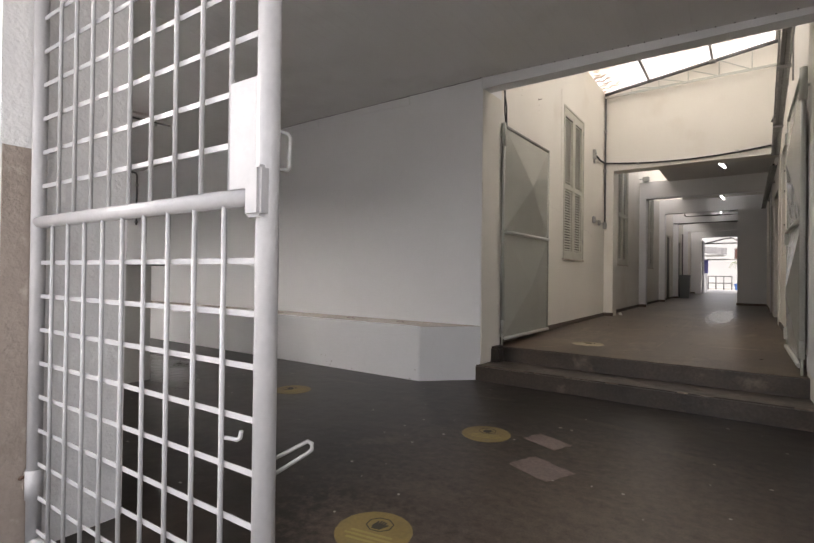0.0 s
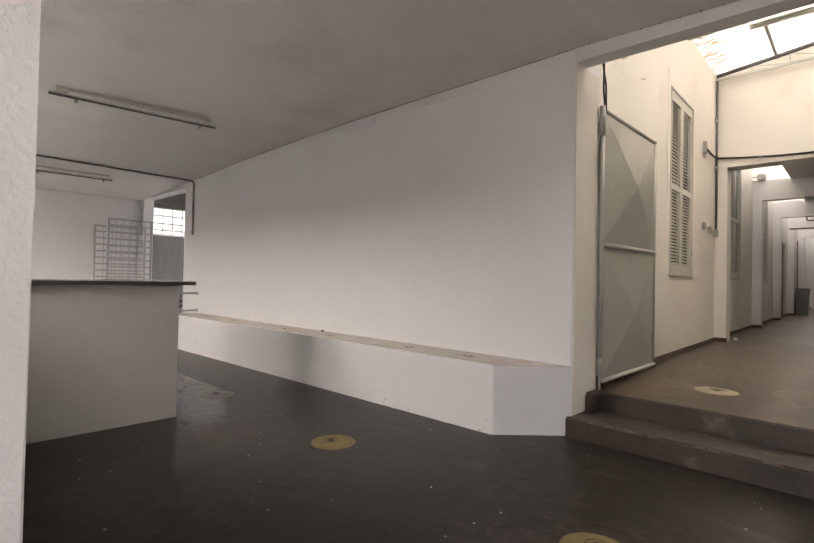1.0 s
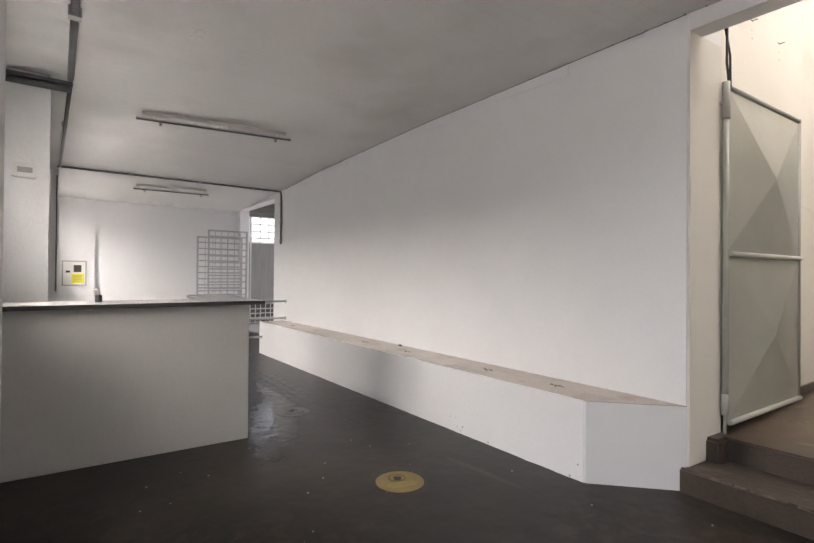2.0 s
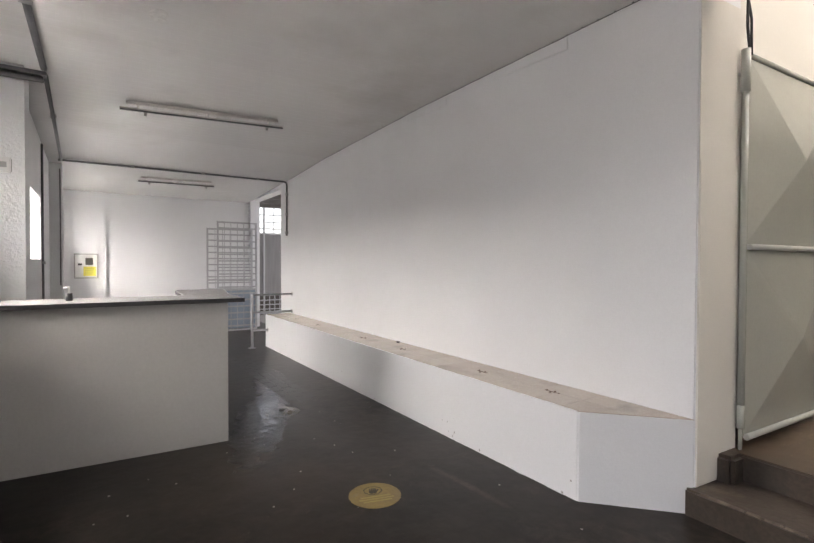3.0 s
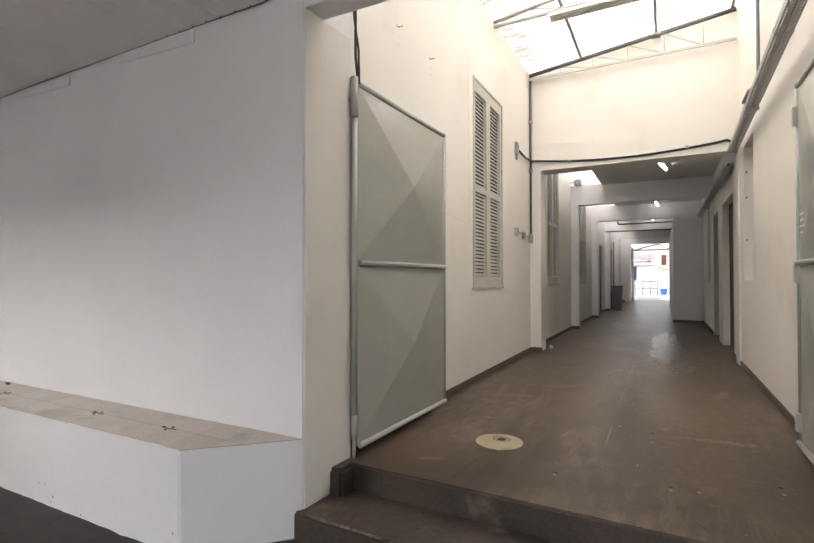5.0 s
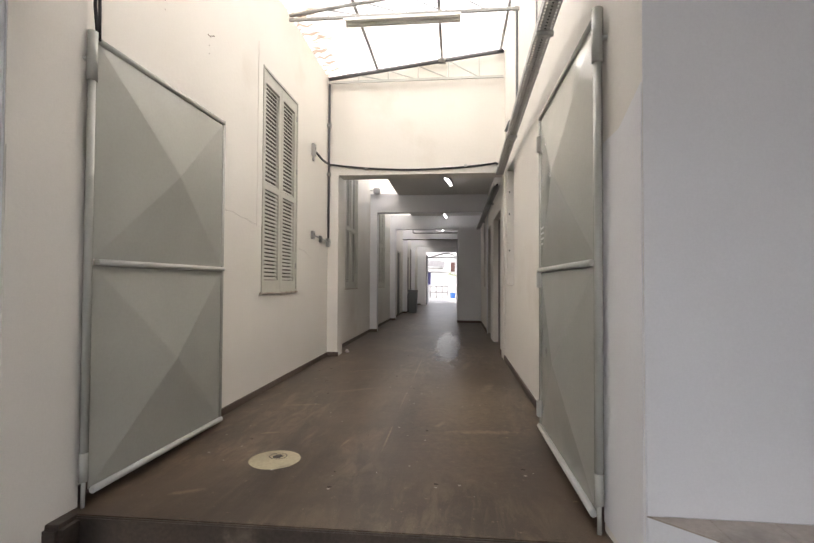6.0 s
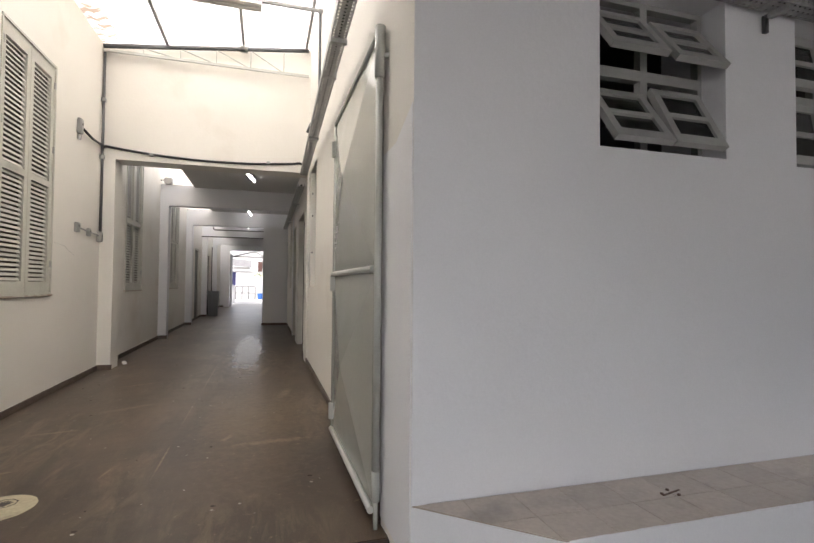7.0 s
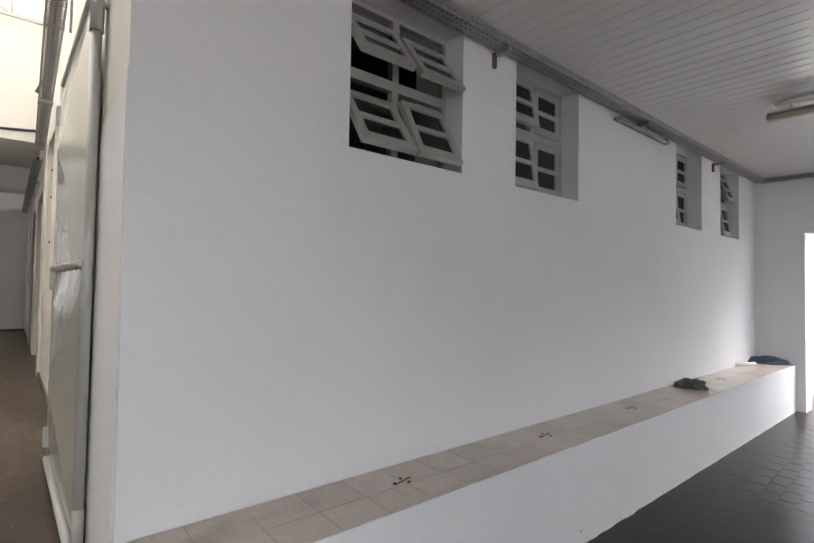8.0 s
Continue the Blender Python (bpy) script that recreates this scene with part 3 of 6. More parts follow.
red_paint = surface("brick_red_paint", (0.10, 0.045, 0.035), 0.7, second=(0.07, 0.035, 0.03), scale=4)


def glass_material():
    mat = bpy.data.materials.new("dim_glass")
    mat.use_nodes = True
    b = mat.node_tree.nodes["Principled BSDF"]
    b.inputs["Base Color"].default_value = (0.12, 0.13, 0.14, 1)
    b.inputs["Roughness"].default_value = 0.08
    b.inputs["Transmission Weight"].default_value = 0.9
    b.inputs["IOR"].default_value = 1.45
    return mat


def translucent_material():
    """Weathered translucent roofing: most of the light goes through, scattered."""
    mat = bpy.data.materials.new("translucent_roofing")
    mat.use_nodes = True
    n, l = mat.node_tree.nodes, mat.node_tree.links
    n.remove(n["Principled BSDF"])
    geo, noise_tex = n.new("ShaderNodeNewGeometry"), n.new("ShaderNodeTexNoise")
    noise_tex.inputs["Scale"].default_value, noise_tex.inputs["Detail"].default_value = 2.2, 6
    ramp = n.new("ShaderNodeValToRGB")
    ramp.color_ramp.elements[0].position, ramp.color_ramp.elements[0].color = 0.36, (0.62, 0.54, 0.42, 1)
    ramp.color_ramp.elements[1].position, ramp.color_ramp.elements[1].color = 0.52, (0.90, 0.88, 0.82, 1)
    l.new(geo.outputs["Position"], noise_tex.inputs["Vector"])
    l.new(noise_tex.outputs["Fac"], ramp.inputs["Fac"])
    thru, face, mixed = n.new("ShaderNodeBsdfTranslucent"), n.new("ShaderNodeBsdfDiffuse"), n.new("ShaderNodeMixShader")
    place, sides = n.new("ShaderNodeTexCoord"), n.new("ShaderNodeSeparateXYZ")
    l.new(place.outputs["Object"], sides.inputs[0])
    eave, blot, dirt = n.new("ShaderNodeMapRange"), n.new("ShaderNodeMath"), n.new("ShaderNodeMix")
    eave.inputs["From Min"].default_value, eave.inputs["From Max"].default_value = 0.02, 0.55
    eave.inputs["To Min"].default_value, eave.inputs["To Max"].default_value = 1.6, 0.0
    l.new(sides.outputs["X"], eave.inputs["Value"])
    streak = n.new("ShaderNodeTexNoise")
    streak.inputs["Scale"].default_value, streak.inputs["Detail"].default_value = 5.0, 8
    run_off = n.new("ShaderNodeMapping")
    run_off.inputs["Scale"].default_value = (1.0, 4.5, 1.0)
    l.new(geo.outputs["Position"], run_off.inputs["Vector"])
    l.new(run_off.outputs["Vector"], streak.inputs["Vector"])
    patchy = n.new("ShaderNodeMapRange")
    patchy.inputs["From Min"].default_value, patchy.inputs["From Max"].default_value = 0.46, 0.60
    l.new(streak.outputs["Fac"], patchy.inputs["Value"])
    blot.operation, blot.use_clamp = 'MULTIPLY', True
    l.new(eave.outputs["Result"], blot.inputs[0]), l.new(patchy.outputs["Result"], blot.inputs[1])
    dirt.data_type = 'RGBA'
    dirt.inputs[7].default_value = (0.17, 0.125, 0.09, 1)
    l.new(blot.outputs[0], dirt.inputs["Factor"]), l.new(ramp.outputs["Color"], dirt.inputs[6])
    l.new(dirt.outputs[2], thru.inputs["Color"])
    face.inputs["Color"].default_value = (0.7, 0.68, 0.62, 1)
    mixed.inputs["Fac"].default_value = 0.10
    l.new(thru.outputs["BSDF"], mixed.inputs[1])
    l.new(face.outputs["BSDF"], mixed.inputs[2])
    l.new(mixed.outputs["Shader"], n["Material Output"].inputs["Surface"])
    return mat


def glow_material(name, color, strength):
    mat = bpy.data.materials.new(name)
    mat.use_nodes = True
    b = mat.node_tree.nodes["Principled BSDF"]
    b.inputs["Emission Color"].default_value = (*color, 1)
    b.inputs["Emission Strength"].default_value = strength
    return mat


glass = glass_material()
roofing = translucent_material()
tube_glow = glow_material("lit_tube", (1.0, 0.98, 0.95), 2.4)

# ---- roof of the corridor ----
SLOPE = 0.125


def roof_z(u):
    return 4.26 + SLOPE * u


roof_c = thing("roof_corridor", C, "translucent corrugated roofing over the corridor, weathered at the edge", "roof", kind="structure")
ROWS_V = ((0.0, 1.75), (1.65, 3.4), (3.3, 5.05), (5.0, 6.75), (6.65, 8.4), (8.3, 10.0), (9.9, 11.6), (11.5, 13.2), (13.1, 14.9), (14.8, 16.6), (16.5, 18.3), (18.2, 20.0), (19.9, 21.6))
for k, (a, b) in enumerate(ROWS_V):
    bm = bmesh.new()
    lift = 0.012 * (k % 2)
    cols = [(-0.25 + i * 0.035) for i in range(int((2.95 if a < 5 else 1.35) / 0.035) + 1)]
    lines = [[bm.verts.new((u, v, roof_z(u) + lift + 0.012 * math.cos(i * math.pi / 2 * 1.0))) for i, u in enumerate(cols)] for v in (a, b)]
    for i in range(len(cols) - 1):
        f = bm.faces.new((lines[0][i], lines[0][i + 1], lines[1][i + 1], lines[1][i]))
        f.smooth = True
    part("roof_sheet", bm, roofing, roof_c)

for v, near in ((3.25, True), (4.86, False), (1.6, True)):
    truss = thing("roof_truss", C @ pose(0, v, 0), "painted steel roof truss across the corridor", "truss", "roof trusses")
    bm = pipe(bmesh.new(), [(0.02, 0, 4.2), (CW - 0.03, 0, 4.2 + SLOPE * (CW - 0.05))], 0.03 if not near else 0.02, 8)
    part("top_chord", bm, dark_pipe if not near else truss_paint, truss)
    bm = bmesh.new()
    box(bm, 0.02, CW - 0.03, -0.015, 0.015, 4.135, 4.165)
    part("bottom_chord", bm, rail_paint if not near else truss_paint, truss)
    for i in range(5):
        u0, u1 = 0.45 + i * 0.42, 0.45 + (i + 1) * 0.42
        if i < 4:
            part("brace", pipe(bmesh.new(), [(u0, 0, 4.2 + SLOPE * u0 - 0.02), (u1, 0, 4.15)], 0.008, 6), rail_paint if not near else truss_paint, truss)
        part("strut", pipe(bmesh.new(), [(u0, 0, 4.15), (u0, 0, 4.2 + SLOPE * u0)], 0.007, 6), rail_paint if not near else truss_paint, truss)
for u in (0.72, 1.62, 2.42):
    purlin = thing("purlin", C @ pose(u, 0, roof_z(u) - 0.035), "grey steel purlin under the translucent roofing", "purlin", "purlins")
    part("bar", box(bmesh.new(), -0.018, 0.018, 0.2, 4.94, -0.02, 0.012), truss_paint, purlin)
    if u == 1.62:
        part("bracket", box(bmesh.new(), -0.05, 0.05, 4.78, 4.92, -0.05, -0.02, 0.004), truss_paint, purlin)

lamp = thing("fluorescent_lamp", C @ pose(1.25, 3.2, 4.05), "long white fluorescent lamp hung from the roof truss", "ceiling lamp", "fluorescent lamps")
bm = bmesh.new()
prof = [(-0.075, 0.0), (-0.03, 0.05), (0.03, 0.05), (0.075, 0.0), (0.07, -0.004), (0.025, 0.04), (-0.025, 0.04), (-0.07, -0.004)]
ends = [[bm.verts.new((x, y, z)) for y, z in prof] for x in (-0.61, 0.61)]
for i in range(8):
    bm.faces.new((ends[0][i], ends[0][(i + 1) % 8], ends[1][(i + 1) % 8], ends[1][i]))
bm.faces.new(ends[0]), bm.faces.new(ends[1][::-1])
part("reflector", bm, lamp_white, lamp)
for y in (-0.035, 0.035):
    part("tube", pipe(bmesh.new(), [(-0.59, y, 0.012), (0.59, y, 0.012)], 0.013, 10), lamp_white, lamp)
for x in (-0.5, 0.5):
    part("hanger", pipe(bmesh.new(), [(x, 0, 0.05), (x, 0.03, 0.1)], 0.006, 6), steel, lamp)

# ---- corridor gates ----


def pyramid(bm, x0, x1, z0, z1, y, rise):
    c = [bm.verts.new(p) for p in ((x0, y, z0), (x1, y, z0), (x1, y, z1), (x0, y, z1))]
    d = [bm.verts.new(p) for p in ((x0, y - 0.004, z0), (x1, y - 0.004, z0), (x1, y - 0.004, z1), (x0, y - 0.004, z1))]
    top = bm.verts.new(((x0 + x1) / 2, y + rise, (z0 + z1) / 2))
    for i in range(4):
        bm.faces.new((c[i], c[(i + 1) % 4], top))
        bm.faces.new((d[i], c[i], c[(i + 1) % 4], d[(i + 1) % 4]))
    bm.faces.new(d[::-1])
    return bm


def corridor_gate(m, side, length, label):
    """A sheet-steel gate leaf on a pipe post; x along the leaf, its face towards side * y."""
    g = thing("corridor_gate", m, label, "gate", "corridor gates")
    h = 2.20
    part("hinge_post", pipe(bmesh.new(), [(0, 0, 0.12), (0, 0, h + 0.005)], 0.0185, 14), green_paint, g)
    part("hinge_sleeve", pipe(bmesh.new(), [(0, 0, h - 0.22), (0, 0, h + 0.012)], 0.0235, 14), green_paint, g, "thicker pipe sleeve at the top hinge")
    part("hinge_sleeve", pipe(bmesh.new(), [(0, 0, 0.12), (0, 0, 0.25)], 0.0198, 14), green_paint, g)
    part("pivot", pipe(bmesh.new(), [(0, 0, 0.0), (0, 0, 0.125)], 0.010, 10), green_paint, g, "thin pivot pin at the floor")
    bm = pipe(bmesh.new(), [(0, 0, h - 0.12), (-0.03, -0.07 * side, h - 0.12)], 0.012, 8)
    part("wall_strap", bm, rail_paint, g)
    part("top_rail", pipe(bmesh.new(), [(0.03, 0, h - 0.015), (length, 0, h - 0.015)], 0.016, 10), green_paint, g)
    part("end_stile", pipe(bmesh.new(), [(length, 0, 0.05), (length, 0, h)], 0.014, 10), green_paint, g)
    part("middle_rail", pipe(bmesh.new(), [(0.04, 0.012 * side, 1.13), (length, 0.012 * side, 1.13)], 0.016, 12), rail_paint, g, "pale round middle rail")
    part("bottom_rail", pipe(bmesh.new(), [(0.04, 0.012 * side, 0.065), (length, 0.012 * side, 0.065)], 0.017, 12), rail_paint, g, "pale round bottom rail")
    for z0, z1 in ((0.07, 1.115), (1.145, h - 0.02)):
        bm = pyramid(bmesh.new(), 0.03, length - 0.005, z0, z1, 0.0, 0.058)
        if side < 0:
            bmesh.ops.scale(bm, vec=(1, -1, 1), verts=bm.verts)
        part("panel", bm, green_paint, g)
    return g


gate_l = corridor_gate(C @ pose(0.11, 0.386, FLOOR_C, 0, 0, 90 - 1.3), -1, 1.215, "grey-green steel gate leaf with folded diamond panels, standing open")
gate_r = corridor_gate(C @ pose(2.407, 0.41, FLOOR_C, 0, 0, 90 + 0.4), 1, 1.29, "glossy grey-green steel gate leaf with folded panels, opened against the wall")
for z in (0.18, 1.06, 2.0):
    part("keeper", box(bmesh.new(), 1.27, 1.305, -0.02, 0.03, z - 0.05, z + 0.06, 0.004), rail_paint, gate_r)
bm = bmesh.new()
for i, w in enumerate((0.11, 0.09, 0.11, 0.06)):
    box(bm, 1.14 - w / 2, 1.14 + w / 2, 0.018, 0.0195, 1.40 - i * 0.035, 1.412 - i * 0.035)
part("stencil", bm, grey_plastic, gate_r, "faint stencilled lines")

# ---- shutters ----


# Shade of the louvre gaps, put into the colour of an added backing sheet.
louvre_gap_shade = surface("louvre_gap_tone", (0.055, 0.040, 0.029), 0.7, second=(0.035, 0.025, 0.018), scale=5, grain=0.2)


def shutter_leaf(parent, x0, w, h):
    """One louvred leaf, hung at x0."""
    bm = bmesh.new()
    s, mid = 0.058, h * 0.4776
    box(bm, x0, x0 + s, -0.018, 0.018, 0, h)
    box(bm, x0 + w - s, x0 + w, -0.018, 0.018, 0, h)
    for a, b in ((0, 0.115), (mid - 0.028, mid + 0.028), (h - 0.115, h)):
        box(bm, x0 + s, x0 + w - s, -0.018, 0.018, a, b)
    leaf = part("leaf", bm, shutter_paint, parent)
    bm = bmesh.new()
    c, e, d = 0.0055, 0.0098, 0.0030
    vs = [bm.verts.new((x, y, z)) for x in (x0 + s - 0.003, x0 + w - s + 0.003) for y, z in ((-c, -e - d), (c, e - d), (c, e + d), (-c, -e + d))]
    for f in ((0, 1, 2, 3), (7, 6, 5, 4), (0, 4, 5, 1), (1, 5, 6, 2), (2, 6, 7, 3), (3, 7, 4, 0)):
        bm.faces.new([vs[i] for i in f])
    zs = []
    for a, b, count in ((0.115, mid - 0.028, 23), (mid + 0.028, h - 0.115, 24)):
        zs += [a + (b - a) * (i + 0.5) / count for i in range(count)]
    first = part("slat", bm, shutter_paint, leaf, "", pose(0, 0, zs[0]))
    for z in zs[1:]:
        twin("slat", first.data, leaf, pose(0, 0, z))
    for z in (0.25, h * 0.62, h - 0.2):
        xh = x0 if x0 < 0.1 else x0 + w
        part("hinge", box(bmesh.new(), xh - 0.012, xh + 0.012, -0.03, -0.016, z, z + 0.06), grey_plastic, leaf)
    return leaf


for k, (a, b) in enumerate(SHUTTERS):
    w, h = b - a, SHUT_Z[1] - SHUT_Z[0]
    sh = thing("shutter", C @ pose(-0.018, a, SHUT_Z[0], 0, 0, 90), "closed grey-green louvred wooden window shutter with two leaves", "shutter", "corridor shutters")
    bm = bmesh.new()
    panel(bm, 0, w, 0, h, -0.03, 0.03, [(0.02, w - 0.02, 0.02, h - 0.02)])
    part("frame", bm, shutter_paint, sh)
    shutter_leaf(sh, 0.022, w / 2 - 0.024, h - 0.02)
    shutter_leaf(sh, w / 2 + 0.003, w / 2 - 0.025, h - 0.02)
    part("backing", box(bmesh.new(), 0.02, w - 0.02, 0.031, 0.038, 0.02, h - 0.02), louvre_gap_shade, sh, "dark brown sheet standing in for the shade behind the louvres")
    part("sill", box(bmesh.new(), -0.03, w + 0.02, -0.04, 0.02, -0.020, 0.0, 0.006), sill_wood, sh, "weathered brown sill")
    part("plaster_patch", box(bmesh.new(), -0.11, -0.004, -0.022, -0.012, 0.61, h + 0.17, 0.002), cream_plaster, sh)

# ---- corridor fittings ----
def clip_box(m, label, s=(0.042, 0.04, 0.08)):
    b = thing("junction_box", m, label, "junction box", "junction boxes")
    part("box", box(bmesh.new(), 0, s[1], -s[0], s[0], -s[2], s[2], 0.006), grey_plastic, b)
    part("cover", box(bmesh.new(), s[1], s[1] + 0.004, -s[0] * 0.7, s[0] * 0.7, -s[2] * 0.8, s[2] * 0.8, 0.001), grey_plastic, b)
    part("socket", pipe(bmesh.new(), [(s[1] + 0.001, 0, s[2] * 0.25), (s[1] + 0.0065, 0, s[2] * 0.25)], s[0] * 0.34, 10), black_cable, b, "dark open socket hole")
    return b


part("gland", box(bmesh.new(), 0.006, 0.032, -0.018, 0.018, -0.145, -0.09, 0.006), steel, clip_box(C @ pose(0, 4.18, 3.0), "small grey electrical box high on the corridor wall"), "grey cable gland below the box")
clip_box(C @ pose(0, 4.18, 1.92), "small grey electrical box on the corridor wall", (0.042, 0.035, 0.052))
clip_box(C @ pose(0, 4.52, 1.90), "small grey electrical box on the corridor wall", (0.030, 0.035, 0.045))
clip_box(C @ pose(0, 4.87, 1.88), "grey electrical box at the foot of a conduit", (0.038, 0.05, 0.06))


def run(name, pts, r, material, label, category, group="", clips=(), m=C):
    """A conduit or cable with its clips."""
    base = Vector(pts[0])
    o = thing(name, m @ Matrix.Translation(base), label, category, group)
    part("line", pipe(bmesh.new(), [Vector(p) - base for p in pts], r, 8), material, o)
    for p in clips:
        q = Vector(p) - base
        part("clip", box(bmesh.new(), q.x - r * 1.5, q.x + r * 1.5, q.y - r * 1.5, q.y + r * 1.5, q.z - r * 1.4, q.z + r * 1.4, 0.002), grey_plastic, o)
    return o


run("conduit", [(0.025, 4.89, 4.2), (0.025, 4.89, 1.93)], 0.016, dark_pipe, "dark conduit running down the wall corner", "conduit", "conduits", [(0.025, 4.89, 3.55), (0.025, 4.89, 2.85)])
run("cable", [(0.04, 4.21, 2.98)] + bow((0.04, 4.5, 2.96), (0.03, 4.93, 2.99), 0.0, 2) + bow((0.05, 4.935, 3.0), (2.3, 4.935, 2.97), 0.075, 12) + [(2.36, 4.93, 2.98), (2.41, 4.92, 2.95), (2.43, 4.9, 2.86)], 0.014, black_cable, "thick black cable sagging across the passage wall", "cable", "cables", [(0.55, 4.935, 2.935), (1.95, 4.935, 2.945)])
run("cable_link", [(0.02, 4.23, 1.92), (0.02, 4.87, 1.895)], 0.009, steel, "thin conduit between electrical boxes", "conduit", "conduits")
run("cable", [(0.122, 0.405, 2.46), (0.108, 0.40, 2.62), (0.112, 0.395, 2.85), (0.10, 0.395, 3.4)], 0.008, black_cable, "black cables hanging above the gate post", "cable", "cables")
run("cable", [(0.126, 0.41, 2.46), (0.124, 0.408, 2.66), (0.098, 0.40, 2.85), (0.086, 0.40, 3.4)], 0.007, black_cable, "black cables hanging above the gate post", "cable", "cables")
chip_tone = surface("chipped_plaster", (0.40, 0.36, 0.32), 0.9)
for v, z in ((1.10, 3.15), (1.64, 3.134)):
    nail = thing("nail", C @ pose(0, v, z), "bent rusty nail in the plaster", "nail", "nails")
    part("shank", pipe(bmesh.new(), [(-0.01, 0, 0), (0.03, 0, 0.0), (0.032, 0.014, 0.003)], 0.0022, 6), rust, nail)
    part("trace", box(bmesh.new(), 0.0, 0.002, -0.030, 0.012, -0.002, 0.002), rust, nail)
    for dz in (0.07, 0.13):
        part("hole", box(bmesh.new(), 0.0, 0.002, -0.004, 0.003, -dz - 0.004, -dz + 0.004), chip_tone, nail)

# cable trays
def tray(m, length, width, height, label, arms, arm):
    """A perforated steel cable tray along local y, open on top."""
    o = thing("cable_tray", m, label, "cable tray", "cable trays")
    n_seg = max(1, round(length / 1.5))
    for s in range(n_seg):
        y0, y1 = length * s / n_seg, length * (s + 1) / n_seg - 0.006
        bm = bmesh.new()
        cells = max(2, int((y1 - y0) / 0.032))
        step = (y1 - y0) / cells
        lanes = ((0.0, 0.10), (0.20, 0.44), (0.56, 0.80), (0.90, 1.0))
        for f0, f1 in lanes:
            box(bm, width * f0, width * f1, y0, y1, 0, 0.002)
        for f0, f1 in ((0.10, 0.20), (0.44, 0.56), (0.80, 0.90)):
            for c in range(cells):
                box(bm, width * f0, width * f1, y0 + c * step, y0 + (c + 0.55) * step, 0, 0.002)
        for x in (0, width - 0.002):
            box(bm, x, x + 0.002, y0, y1, 0.0, height * 0.35)
            box(bm, x, x + 0.002, y0, y1, height * 0.6, height)
            for c in range(cells):
                box(bm, x, x + 0.002, y0 + c * step, y0 + (c + 0.55) * step, height * 0.35, height * 0.6)
        part("section", bm, steel, o)
        part("joint", box(bmesh.new(), -0.003, width + 0.003, y1 - 0.02, y1 + 0.02, -0.003, height * 0.9), steel, o)
    for y in arms:
        part("bracket", box(bmesh.new(), min(0, arm), max(width, arm), y - 0.015, y + 0.015, -0.03, -0.004, 0.002), steel, o)

    part("cable", pipe(bmesh.new(), [(width * 0.5, 0.02, 0.02), (width * 0.45, length * 0.4, 0.02), (width * 0.55, length - 0.02, 0.02)], 0.015, 8), black_cable, o)
    return o


tray(C @ pose(2.262, 0.2, 2.82, 0, 0, -1.3), 4.72, 0.095, 0.05, "perforated galvanised cable tray along the corridor wall", (1.0, 3.0), 0.10)
tray(C @ pose(2.37, 5.3, 2.74), 5.6, 0.09, 0.05, "perforated galvanised cable tray under the corridor slab", (1.5, 4.0), 0.115)
tray(R @ pose(0.08, -0.03, 2.66, 0, 0, -90), 6.5, 0.09, 0.045, "perforated galvanised cable tray along the hall wall under the ceiling", (1.69, 3.4, 5.13), 0.0)
tray(R @ pose(6.55, -3.0, 2.655), 2.9, 0.085, 0.04, "perforated galvanised cable tray along the end wall under the ceiling", (0.9, 2.1), 0.0)
for u in (1.77, 5.21):
    o = thing("tray_hook", R @ pose(u, 0, 2.62), "small dark steel hook below the cable tray", "hook", "tray hooks")
    part("bar", box(bmesh.new(), -0.012, 0.012, -0.02, 0.0, -0.05, 0.035, 0.002), dark_pipe, o)
    part("arm", box(bmesh.new(), -0.012, 0.012, -0.07, -0.0201, 0.015, 0.035, 0.002), dark_pipe, o)
o = run("conduit", [(2.44, 3.3, 4.2), (2.44, 3.3, 3.12), (2.42, 3.28, 3.04), (2.36, 3.26, 2.98), (2.32, 3.25, 2.88)], 0.014, dark_pipe, "dark conduit bending into the cable tray", "conduit", "conduits")
run("conduit", [(2.455, 2.2, 4.4), (2.455, 2.2, 3.0)], 0.008, steel, "thin conduit down the corridor wall", "conduit", "conduits")

# far corridor: lamps, pipes, bin, doors, floodlight
for v, u, a in ((6.75, 1.66, -9), (11.1, 1.52, -4), (14.3, 1.36, -2)):
    l = thing("strip_light", C @ pose(u, v, 3.19, 0, 0, a), "lit white fluorescent strip light under the slab", "ceiling lamp", "strip lights")
    part("housing", box(bmesh.new(), -0.06, 0.06, -0.31, 0.31, -0.045, -0.001, 0.006), grey_plastic, l)
    part("tube", pipe(bmesh.new(), [(0.02, -0.3, -0.068), (0.02, 0.3, -0.068)], 0.021, 10), tube_glow, l, "glowing fluorescent tube")
flood = thing("floodlight", C @ pose(0.0, 8.32, 3.27), "small grey floodlight on a wall bracket", "floodlight")
part("housing", box(bmesh.new(), 0.08, 0.22, -0.10, 0.02, -0.06, 0.06, 0.015), steel, flood)
part("bracket", pipe(bmesh.new(), [(0, 0, 0.02), (0.09, -0.02, 0.02)], 0.01, 6), steel, flood)
